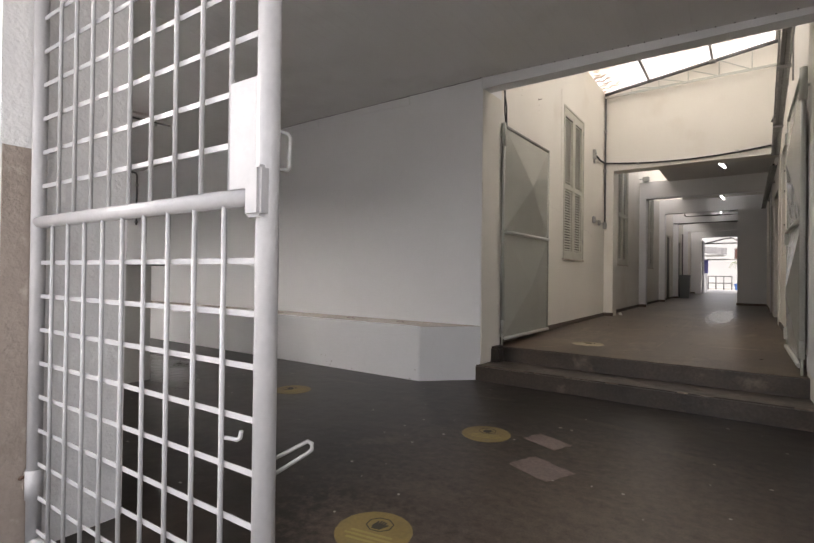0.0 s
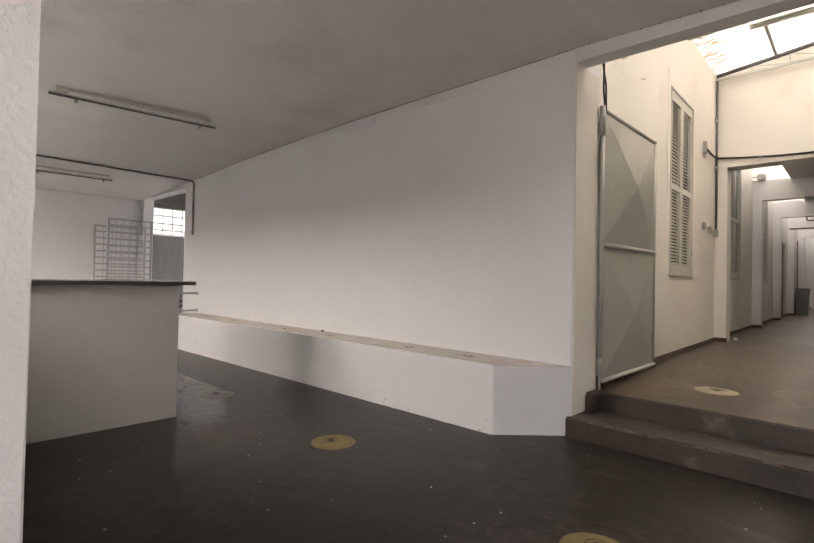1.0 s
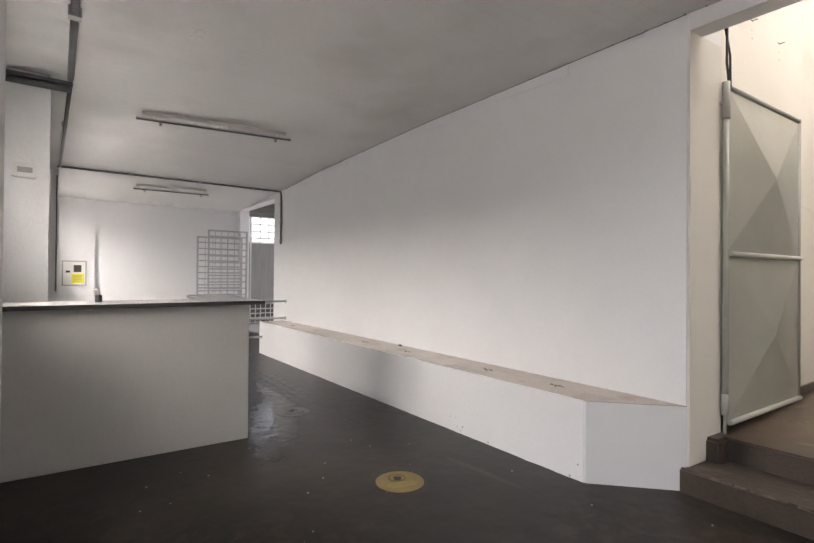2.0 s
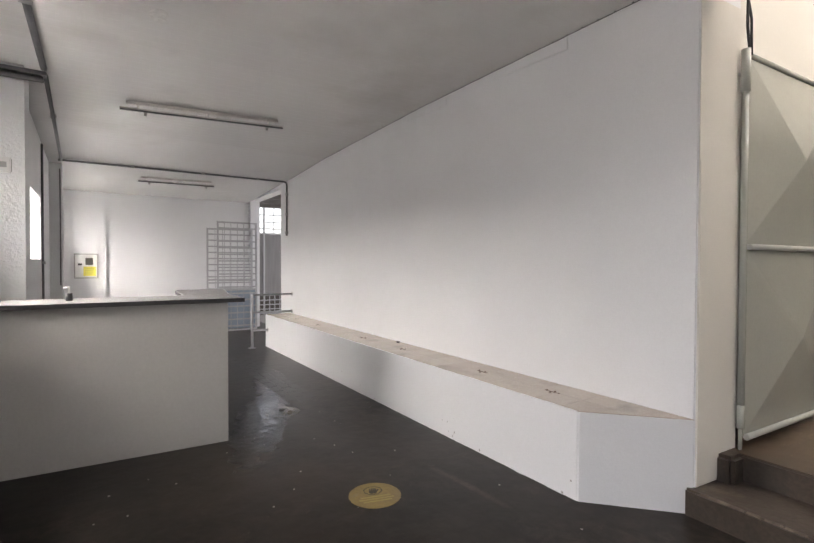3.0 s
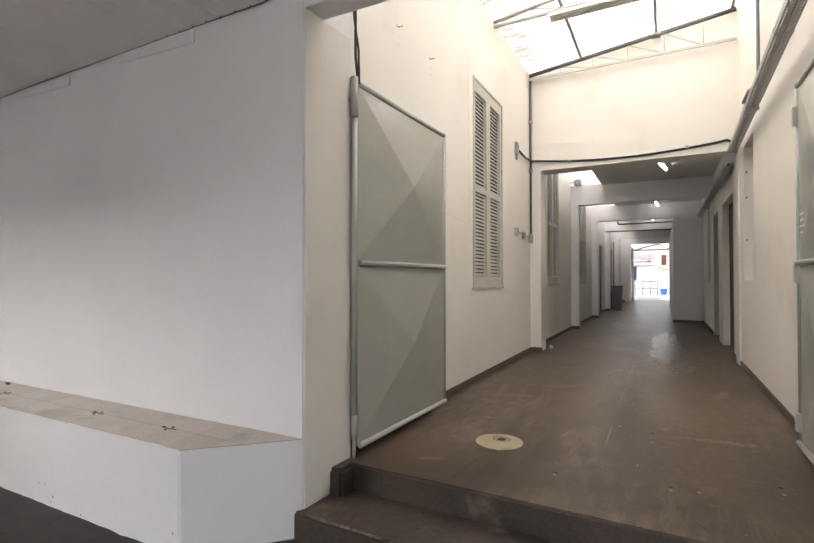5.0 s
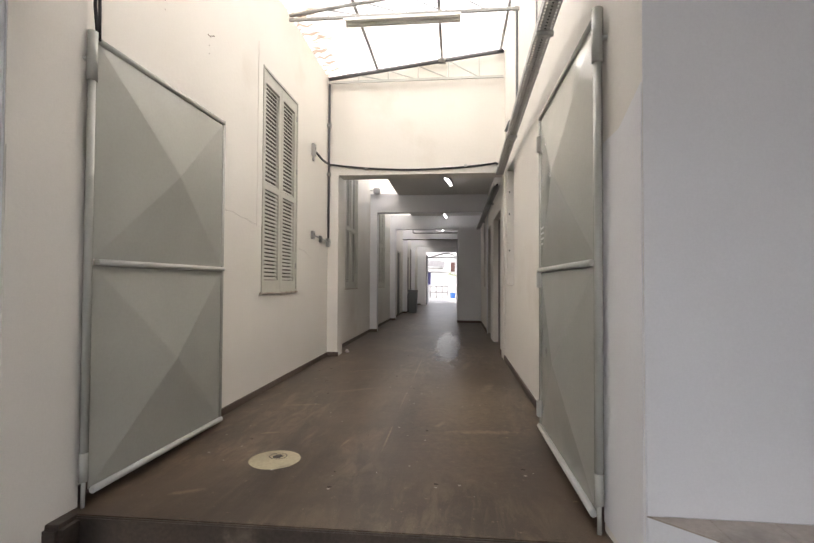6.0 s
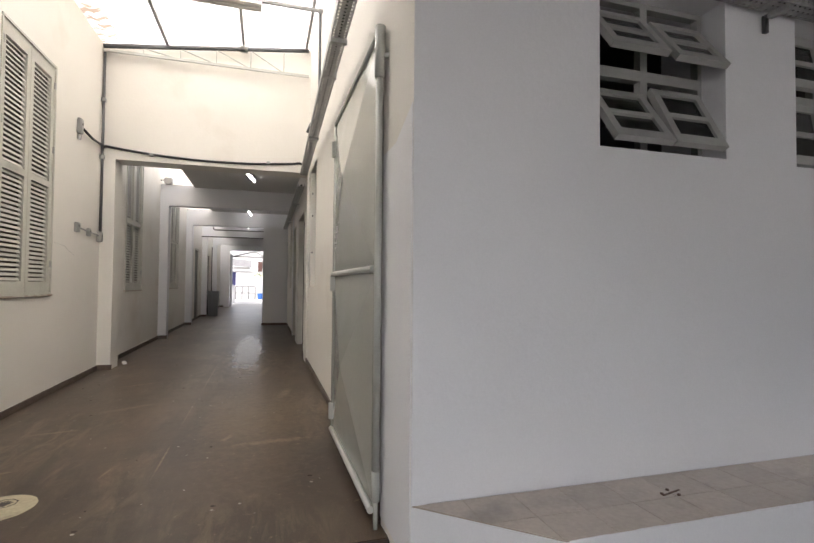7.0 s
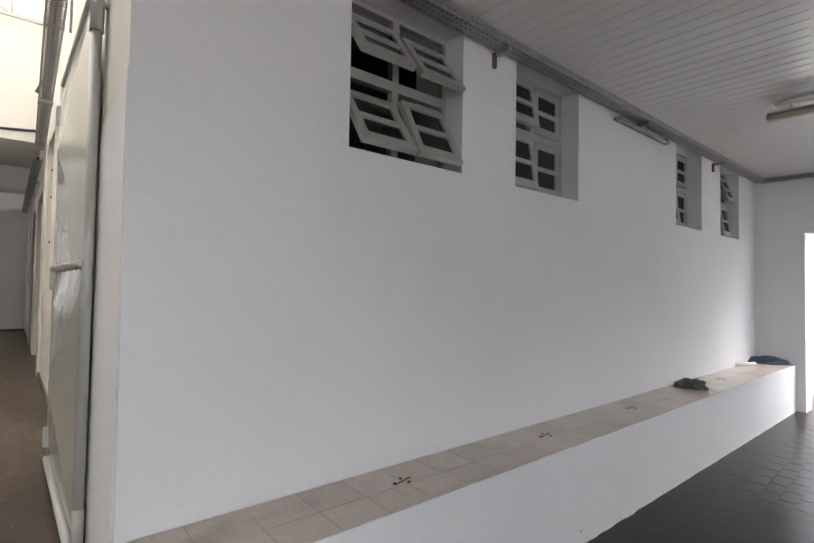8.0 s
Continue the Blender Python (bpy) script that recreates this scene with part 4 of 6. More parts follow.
for v, z, u0, u1, up in ((11.75, 2.74, 0.62, 2.4, 0.42), (12.9, 2.66, 0.2, 1.9, 0.0)):
    run("conduit", [(u0, v, z + up), (u0, v, z + 0.03), (u0 + 0.03, v, z), (u1, v, z)] if up else [(u0, v, z), (u1, v, z)], 0.016, dark_pipe, "dark conduit crossing under the slab", "conduit", "conduits")
run("conduit", [(0.03, 17.4, 2.68), (0.03, 17.4, 0.75)], 0.018, dark_pipe, "dark conduit running down the shaded wall", "conduit", "conduits", [(0.03, 17.4, 1.75)])


def waste_bin(u, v, half, h, body, top, label):
    o = thing("waste_bin", C @ pose(u, v, FLOOR_C), label, "bin", "waste bins")
    bm = bmesh.new()
    for z, w in ((0, half * 0.82), (h, half)):
        for x, y in ((-w, -w), (w, -w), (w, w), (-w, w)):
            bm.verts.new((x, y, z))
    bm.verts.ensure_lookup_table()
    for f in ((0, 1, 2, 3), (4, 5, 6, 7), (0, 1, 5, 4), (1, 2, 6, 5), (2, 3, 7, 6), (3, 0, 4, 7)):
        bm.faces.new([bm.verts[i] for i in f])
    part("body", bm, body, o)
    part("lid", box(bmesh.new(), -half - 0.015, half + 0.015, -half - 0.015, half + 0.015, h, h + 0.06, 0.015), top, o)


waste_bin(0.34, 14.9, 0.16, 0.74, bin_plastic, bin_plastic, "tall dark grey plastic waste bin against the wall")
waste_bin(0.13, 15.32, 0.11, 0.66, black_cable, box_plastic, "slim black waste bin with a pale lid behind another bin")
for k, (a, b) in enumerate(DOORS_R):
    d = thing("door_1" if k == 0 else "door_2", C @ pose(CW, a, FLOOR_C, 0, 0, 90), "dark door leaf standing open inside its frame", "door", kind="structure")
    part("leaf", box(bmesh.new(), 0.03, b - a - 0.03, -0.13, -0.095, 0.01, 2.12, 0.004), door_dark, d)
    bm = bmesh.new()
    panel(bm, 0.001, b - a - 0.001, 0.0, 2.165, -0.155, -0.09, [(0.03, b - a - 0.03, -0.01, 2.135)])
    part("frame", bm, door_dark, d)
    part("handle", pipe(bmesh.new(), [(0.1, -0.095, 1.02), (0.1, -0.04, 1.02), (0.2, -0.04, 1.02)], 0.008, 6), steel, d)
for k, (a, b) in enumerate(DOORS_L):
    d = thing("door_%d" % (k + 3), C @ pose(-0.058, a, FLOOR_C, 0, 0, 90), "closed dark wooden door in the corridor wall", "door", kind="structure")
    part("leaf", box(bmesh.new(), 0.03, b - a - 0.03, -0.03, -0.001, 0.01, 2.03, 0.004), door_dark, d)
    bm = bmesh.new()
    panel(bm, 0.001, b - a - 0.001, 0.0, 2.065, -0.066, -0.001, [(0.03, b - a - 0.03, -0.01, 2.035)])
    part("frame", bm, shutter_paint, d)
# side windows of the corridor
for k, (v0, v1, z0, z1) in enumerate(RWINS):
    w = thing("window_5" if k == 0 else "window_8", C @ pose(CW, v0, z0, 0, 0, 90), ("tall corridor window in a deep cream reveal", "tall narrow window in the shaded end of the corridor")[k], "window", kind="structure")
    wl, wh = v1 - v0, z1 - z0
    bm = bmesh.new()
    panel(bm, 0.001, wl - 0.001, 0.001, wh - 0.001, -0.15, -0.11, [(0.05, wl / 2 - 0.02, 0.05, wh / 2 - 0.02), (wl / 2 + 0.02, wl - 0.05, 0.05, wh / 2 - 0.02), (0.05, wl / 2 - 0.02, wh / 2 + 0.02, wh - 0.05), (wl / 2 + 0.02, wl - 0.05, wh / 2 + 0.02, wh - 0.05)])
    part("window_frame", bm, shutter_paint, w)
    for x0, x1 in ((0.05, wl / 2 - 0.02), (wl / 2 + 0.02, wl - 0.05)):
        for q0, q1 in ((0.05, wh / 2 - 0.02), (wh / 2 + 0.02, wh - 0.05)):
            part("pane", box(bmesh.new(), x0, x1, -0.135, -0.13, q0, q1), glass, w)
    if k == 0:
        for z in (0.45, 0.93, 1.22):
            part("hinge", box(bmesh.new(), wl - 0.012, wl - 0.001, -0.032, -0.018, z - 0.012, z + 0.012, 0.002), dark_pipe, w, "small dark hinge in the reveal")
rag = thing("crumpled_paper", C @ pose(0.21, 5.32, FLOOR_C), "crumpled white paper by the pillar foot", "paper")
bm = bmesh.new()
bmesh.ops.create_icosphere(bm, subdivisions=2, radius=0.032)
for v in bm.verts:
    v.co *= 1 + 0.5 * noise.noise(v.co * 30)
    v.co.z = max(0.0, v.co.z * 0.8 + 0.025)
part("sheet", bm, box_plastic, rag)

# ---- floor discs ----


def floor_disc(m, material, label, turn=0.0):
    d = thing("floor_sticker", m, label, "floor sticker", "floor stickers")
    rng = random.Random(7)
    bm = bmesh.new()
    ring = [bm.verts.new((0.148 * (1 + 0.012 * rng.uniform(-1, 1)) * math.cos(a), 0.148 * math.sin(a), 0.0)) for a in [2 * math.pi * i / 40 for i in range(40)]]
    hi = [bm.verts.new(v.co + Vector((0, 0, 0.002))) for v in ring]
    bm.faces.new(hi)
    for i in range(40):
        bm.faces.new((ring[i], ring[(i + 1) % 40], hi[(i + 1) % 40], hi[i]))
    part("disc", bm, material, d)
    bm = bmesh.new()
    for r0, r1, z1 in ((0.056, 0.0515, 0.0030),):
        ends = [(r * math.cos(math.pi / 8 + k * math.pi / 4), 0.052 + 0.92 * r * math.sin(math.pi / 8 + k * math.pi / 4)) for r in (r0, r1) for k in range(8)]
        for k in range(8):
            j = (k + 1) % 8
            prism(bm, [ends[k], ends[j], ends[8 + j], ends[8 + k]], 0.002, z1)
    part("outline", bm, black_ink, d, "thin black octagon outline")
    bm = bmesh.new()
    prism(bm, [(-0.020, 0.018), (0.014, 0.018), (0.024, 0.040), (0.022, 0.056), (-0.020, 0.056), (-0.026, 0.040)], 0.002, 0.0032)
    for i in range(4):
        prism(bm, [(-0.019 + i * 0.0108, 0.056), (-0.0105 + i * 0.0108, 0.056), (-0.0115 + i * 0.0108, 0.080 - 0.004 * abs(i - 1.5)), (-0.018 + i * 0.0108, 0.080 - 0.004 * abs(i - 1.5))], 0.002, 0.0032)
    prism(bm, [(0.024, 0.040), (0.036, 0.056), (0.031, 0.061), (0.022, 0.050)], 0.002, 0.0032)
    part("pictogram", bm, black_ink, d, "plain black pictogram")
    bm = bmesh.new()
    for y, w in ((-0.02, 0.085), (-0.045, 0.10), (-0.07, 0.08)):
        box(bm, -w, w, y - 0.006, y + 0.006, 0.002, 0.003)
    part("writing", bm, {yellow_vinyl: worn_print, scuffed_vinyl: scuffed_vinyl}.get(material, faded_vinyl), d, "worn lines of lettering")
    return d


for x, y, a in ((-1.294, 3.121, 15), (-1.171, 1.85, 10), (-3.07, 3.184, 75)):
    floor_disc(pose(x, y, 0.0, 0, 0, a), yellow_vinyl, "worn yellow round floor sticker with a black pictogram")
floor_disc(pose(-4.82, 3.235, 0.0, 0, 0, 80), scuffed_vinyl, "scuffed grey-yellow round floor sticker on the dark floor")
floor_disc(C @ pose(0.76, 1.06, FLOOR_C, 0, 0, 0), faded_vinyl, "faded yellow round floor sticker on the corridor floor")

# worn patches on the hall floor
rng = random.Random(3)
for x, y, w, d, a in ((-0.85, 2.80, 0.26, 0.20, -25), (-0.945, 3.205, 0.24, 0.15, -25)):
    bm = bmesh.new()
    n_pt = 24
    pts = []
    for i in range(n_pt):
        t = 2 * math.pi * i / n_pt
        c, s = math.cos(t), math.sin(t)
        k = 1 / max(abs(c), abs(s)) * (1 + rng.uniform(-0.07, 0.05))
        pts.append((c * k * w / 2, s * k * d / 2))
    prism(bm, pts, 0.0, 0.0015)
    o = thing("floor_patch", pose(x, y, 0, 0, 0, a), "pinkish worn rectangular patch on the dark floor", "floor patch", "floor patches")
    part("patch", bm, pink_patch, o)

# ---- benches ----
def tiled_bench(m, outline, height, tiles, label):
    b = thing("bench", m, label, "bench", "benches")
    part("body", soften(prism(bmesh.new(), outline, 0, height - 0.0045), 0.007), white_plaster, b)
    cx, cy = sum(p[0] for p in outline) / 4, sum(p[1] for p in outline) / 4
    inset = [(x + (0.004 if x < cx else -0.004), y + (0.004 if y < cy else -0.0005)) for x, y in outline]
    part("mortar_bed", prism(bmesh.new(), inset, height - 0.0044, height - 0.0015), grout_mat, b)
    for poly in tiles:
        part("tile", prism(bmesh.new(), poly, height - 0.0014, height), tile_mat, b)
    return b


def clip_poly(poly, a, b, c):
    """Keeps the side a*x + b*y <= c of a plan polygon."""
    out = []
    for i, p in enumerate(poly):
        q = poly[(i + 1) % len(poly)]
        fp, fq = a * p[0] + b * p[1] - c, a * q[0] + b * q[1] - c
        if fp <= 0:
            out.append(p)
        if (fp < 0) != (fq < 0) and fp != fq:
            t = fp / (fp - fq)
            out.append((p[0] + t * (q[0] - p[0]), p[1] + t * (q[1] - p[1])))
    return out


def tile_plan(x0, x1, first, depth, cut):
    tiles, x, j = [], x0 + first, 0.0035
    edges = [x0] + list(np.arange(x0 + first, x1, 0.205)) + [x1]
    for a, b in zip(edges, edges[1:]):
        if b - a < 0.02:
            continue
        for y0, y1 in ((-depth, -0.197), (-0.193, -0.004)):
            poly = clip_poly([(a + j / 2, y0), (b - j / 2, y0), (b - j / 2, y1), (a + j / 2, y1)], *cut)
            if len(poly) > 2:
                tiles.append([(float(x), float(y)) for x, y in poly])
    return tiles


left_cut = (0.399, -0.42, 0.399 * 6.205)
tiled_bench(pose(-8.2, 4.487, 0), [(0, 0), (0, -0.399), (5.795, -0.399), (6.215, 0)], 0.50, tile_plan(0.0, 6.215, 0.14, 0.397, left_cut), "long white plastered masonry bench topped with worn beige tiles")
right_cut = (-0.37, -0.41, -0.005)
tiled_bench(R, [(0.0, 0), (0.41, -0.365), (6.65, -0.385), (6.65, 0)], 0.525, tile_plan(0.0, 6.65, 0.205, 0.362, right_cut), "long white masonry bench topped with beige tiles below high windows")


def bolt_mark(m, spread):
    """Rusty stumps of cut-off fixings in the tiles."""
    o = thing("cut_fixing", m, "rusty stub of a cut-off seat fixing in the bench tiles", "fixing", "cut fixings")
    part("plate", box(bmesh.new(), -0.055, 0.055, -0.004, 0.004, 0, 0.002), rust, o)
    for x, y in ((-0.045, 0.01), (0.01, 0.022), (0.005, -0.028)):
        part("bolt", pipe(bmesh.new(), [(x, y * spread, 0), (x, y * spread, 0.005)], 0.007, 8), rust, o)


for u in (1.03, 2.06, 3.085, 4.9):
    bolt_mark(R @ pose(u, -0.163, 0.525, 0, 0, random.uniform(-20, 20)), 1.0)
for x in (-7.35, -6.55, -5.3, -4.5, -3.4, -2.75):
    bolt_mark(pose(x, 4.487 - 0.2, 0.50, 0, 0, random.uniform(-20, 20)), 0.9)
o = thing("black_plug", pose(-4.83, 4.44, 0.50), "small black plastic plug lying on the bench", "plug")
part("body", box(bmesh.new(), -0.02, 0.02, -0.012, 0.012, 0, 0.018, 0.005), black_ink, o)


def heap(name, m, size, material, label, category, seed):
    o = thing(name, m, label, category)
    bm = bmesh.new()
    bmesh.ops.create_icosphere(bm, subdivisions=4, radius=1.0)
    off = Vector((seed, seed * 2, 0))
    for v in bm.verts:
        p = v.co.copy()
        k = 1 + 0.35 * noise.noise(p * 1.6 + off) + 0.22 * noise.noise(p * 4.5 + off) + 0.1 * noise.noise(p * 10 + off)
        v.co = Vector((p.x * size[0] * k, p.y * size[1] * k, max(0, p.z) * size[2] * k))
    for f in bm.faces:
        f.smooth = True
    part("folds", bm, material, o)


heap("cloth_heap", R @ pose(4.2, -0.15, 0.525, 0, 0, -60), (0.13, 0.075, 0.075), dark_cloth, "crumpled dark grey cloth lying on the bench", "cloth", 3.1)
heap("cloth_heap", R @ pose(6.50, -0.15, 0.525, 0, 0, -60), (0.20, 0.09, 0.075), blue_cloth, "crumpled blue-grey cloth lying on the bench", "cloth", 8.4)
o = thing("paper_roll", R @ pose(6.05, -0.05, 0.525, 0, 0, -25), "white rolled paper lying on the bench", "paper")
part("roll", pipe(bmesh.new(), [(-0.15, 0, 0.02), (0.15, 0, 0.02)], 0.02, 10), box_plastic, o)

# ---- counter ----
counter = thing("counter", pose(-4.37, 2.68, 0), "white plastered masonry service counter with a stone top", "counter")
bm = bmesh.new()
prism(bm, [(0, 0), (-1.2, 0.12), (-1.2, -0.03), (-0.15, -0.15), (-0.20, -1.63), (-0.065, -1.63)][::-1], 0, 1.02)
part("body", soften(bm, 0.008), counter_paint, counter)
bm = prism(bmesh.new(), [(0.035, 0.11), (-0.45, 0.11), (-0.5, -1.63), (-0.03, -1.63)][::-1], 1.022, 1.05)
part("top", bm, granite_edge, counter, "dark edged stone slab")
bm = prism(bmesh.new(), [(0.022, 0.098), (-0.44, 0.098), (-0.49, -1.63), (-0.045, -1.63)][::-1], 1.0505, 1.053)
part("top_face", bm, granite, counter, "pale polished upper face")
part("side_top", prism(bmesh.new(), [(-0.46, 0.11), (-1.36, 0.26), (-1.22, -0.20), (-0.47, -0.24)], 1.022, 1.05), granite_edge, counter, "dark edged stone slab")
part("side_top_face", prism(bmesh.new(), [(-0.46, 0.10), (-1.345, 0.245), (-1.21, -0.185), (-0.47, -0.225)], 1.0505, 1.053), granite, counter, "pale polished upper face")
tap = thing("soap_pump", pose(-4.62, 1.72, 1.053), "small dark pump bottle with a pale nozzle on the counter", "bottle")
part("bottle", pipe(bmesh.new(), [(0, 0, 0), (0, 0, 0.05)], 0.02, 10), black_cable, tap)
part("pump", pipe(bmesh.new(), [(0, 0, 0.05), (0, 0, 0.09), (0.0, -0.03, 0.088)], 0.006, 6), box_plastic, tap)

# ---- ceiling fittings of the hall ----
batten_enamel = surface("dusty_batten_enamel", (0.50, 0.48, 0.45), 0.5, second=(0.42, 0.40, 0.37), scale=7, grain=0.05)


def batten(x, y0, y1, label, turn=0.0):
    z = ceiling_z(x)
    o = thing("fluorescent_lamp", pose(x, (y0 + y1) / 2, z, 0, 0, turn), label, "ceiling lamp", "fluorescent lamps")
    h = (y1 - y0) / 2
    part("rail", box(bmesh.new(), -0.012, 0.012, -h, h, -0.078, -0.066, 0.002), batten_enamel, o)
    part("edge_bar", box(bmesh.new(), -0.010, 0.012, -h, h, -0.092, -0.0785, 0.002), dark_pipe, o, "dark tubular edge")
    bm = bmesh.new()
    prof = [(-0.026, -0.012), (0.026, -0.012), (0.017, -0.036), (-0.017, -0.036)]
    ends = [[bm.verts.new((px, yy, pz)) for px, pz in prof] for yy in (-h * 0.93, h * 0.93)]
    for k in range(4):
        bm.faces.new((ends[0][k], ends[0][(k + 1) % 4], ends[1][(k + 1) % 4], ends[1][k]))
    bm.faces.new(ends[0][::-1]), bm.faces.new(ends[1])
    part("reflector", bm, batten_enamel, o)
    for y0, y1 in ((-0.075, -0.012), (0.022, 0.085)):
        part("ballast", box(bmesh.new(), -0.024, 0.024, y0, y1, -0.061, -0.040, 0.004), box_plastic, o, "small white ballast block")
    for yy in (-h * 0.8, 0.0, h * 0.8):
        part("hanger", box(bmesh.new(), -0.006, 0.006, yy - 0.006, yy + 0.006, -0.0615, 0.0), lamp_white, o)
    for yy in (-h * 0.72, h * 0.78):
        part("lamp_holder", box(bmesh.new(), -0.012, 0.012, yy - 0.012, yy + 0.012, -0.125, -0.0925, 0.003), grey_plastic, o)
    return o


batten(-5.62, 2.05, 3.48, "bare fluorescent batten without tubes under the PVC ceiling", -8)
batten(-8.9, 2.40, 3.46, "bare fluorescent batten without tubes under the PVC ceiling", -5)
dusty = batten(4.27, 2.2, 3.6, "dusty beige fluorescent batten under the PVC ceiling")
part("housing", box(bmesh.new(), -0.035, 0.035, -0.70, 0.70, -0.125, -0.0925, 0.008), surface("dusty_beige_enamel", (0.42, 0.35, 0.27), 0.6, second=(0.33, 0.27, 0.21), scale=9), dusty, "dusty beige housing")
wl_ = thing("wall_lamp", R @ pose(3.57, 0, 2.62), "narrow grey wall lamp below the cable tray", "wall lamp")
part("backplate", box(bmesh.new(), -0.42, 0.42, -0.03, 0.0, -0.012, 0.012, 0.003), dark_pipe, wl_)
part("tube", pipe(bmesh.new(), [(-0.40, -0.045, -0.012), (0.40, -0.045, -0.012)], 0.013, 8), grey_plastic, wl_)
for x in (-0.41, 0.03, 0.41):
    part("holder", box(bmesh.new(), x - 0.018, x + 0.018, -0.06, -0.02, -0.03, 0.014, 0.003), grey_plastic, wl_)


def ceil_pipe(pts, r, label, clips):
    return run("conduit", pts, r, dark_pipe, label, "conduit", "conduits", clips, pose(0, 0, 0))


z8 = ceiling_z(-8.3)
ceil_pipe([(-8.3, 1.47, z8 - 0.02), (-8.3, 4.42, z8 - 0.02), (-8.3, 4.455, z8 - 0.03), (-8.3, 4.467, z8 - 0.07), (-8.3, 4.467, 1.75)], 0.014, "grey conduit crossing the ceiling and turning down the wall", [(-8.3, y, z8 - 0.02) for y in (2.3, 3.2, 4.0)] + [(-8.3, 4.467, z) for z in (2.42, 2.1, 1.8)])
ceil_pipe([(-3.2, 1.555, ceiling_z(-3.2) - 0.03), (-5.2, 1.555, ceiling_z(-5.2) - 0.03)], 0.022, "thick dark conduit along the ceiling edge", [(-4.1, 1.555, ceiling_z(-4.1) - 0.03)])
ceil_pipe([(-5.35, 1.555, ceiling_z(-5.35) - 0.03), (-8.3, 1.50, z8 - 0.02)], 0.016, "grey conduit along the ceiling edge", [(-6.5, 1.53, ceiling_z(-6.5) - 0.02)])
o = thing("cable_bracket", pose(-5.25, 1.40, ceiling_z(-5.25)), "dark steel bracket with bundled conduits at the ceiling", "bracket")
part("bar", box(bmesh.new(), -0.04, 0.04, -0.35, 0.17, -0.075, -0.045, 0.003), dark_pipe, o)
for x in (-0.02, 0.02):
    part("conduit", pipe(bmesh.new(), [(x, -0.35, -0.10), (x, 0.15, -0.10)], 0.018, 8), dark_pipe, o)
for y in (1.07, 1.10):
    ceil_pipe([(-5.28, y, ceiling_z(-5.28) - 0.1), (-5.28, y, 0.3)], 0.011, "dark conduit down the pilaster", [(-5.28, y, 1.5)])
ceil_pipe([(-7.5, 1.365, z8), (-7.5, 1.365, 0.3)], 0.012, "dark conduit down the entrance wall", [(-7.5, 1.37, 1.3)])
ceil_pipe([(-8.59, 1.47, 2.55), (-8.59, 1.47, 1.0)], 0.007, "thin grey conduit down the pilaster", [(-8.59, 1.47, 1.2)])
o = thing("distribution_board", pose(-5.3, 1.30, 2.02), "small white plastic breaker box on the pilaster", "breaker box")
part("case", box(bmesh.new(), 0.0, 0.05, -0.09, 0.055, -0.055, 0.055, 0.008), box_plastic, o)
part("window", box(bmesh.new(), 0.0505, 0.053, -0.06, 0.03, -0.02, 0.02, 0.001), grey_plastic, o, "grey breaker window")
o = thing("ceiling_patch", pose(-4.0, 2.20, ceiling_z(-4.0) - 0.0005), "dull round mark of an old fitting on the ceiling", "patch")
part("stain", prism(bmesh.new(), [(0.09 * math.cos(2 * math.pi * i / 14), 0.055 * math.sin(2 * math.pi * i / 14)) for i in range(14)], -0.002, 0.0), surface("ceiling_mark", (0.58, 0.57, 0.55), 0.6, grain=0.1, fine=40), o)

# meter box
o = thing("meter_box", pose(LEFT_END + 0.05, 1.72, 1.24), "white electricity meter box with a yellow notice", "meter box")
part("case", box(bmesh.new(), 0, 0.03, -0.165, 0.165, -0.205, 0.205, 0.006), box_plastic, o)
bm = bmesh.new()
panel(bm, -0.175, 0.175, -0.215, 0.215, -0.035, 0.0, [(-0.155, 0.155, -0.195, 0.195)])
part("frame", bm, grey_plastic, o, "grey metal frame", pose(0, 0, 0, 0, 0, 90))
part("meter_window", box(bmesh.new(), 0.031, 0.034, -0.01, 0.10, 0.02, 0.14), black_ink, o, "dark meter window")
part("seal_slot", box(bmesh.new(), 0.031, 0.034, -0.12, -0.06, 0.01, 0.045), black_ink, o, "small dark slot")
part("notice", box(bmesh.new(), 0.031, 0.033, -0.04, 0.14, -0.17, -0.01), surface("yellow_notice", (0.62, 0.56, 0.06), 0.5), o, "yellow notice")
bm = bmesh.new()
for i in range(4):
    box(bm, 0.0332, 0.0338, -0.02, 0.11 - 0.02 * (i % 2), -0.05 - i * 0.03, -0.042 - i * 0.03)
part("notice_lines", bm, black_ink, o, "unreadable lines of print")

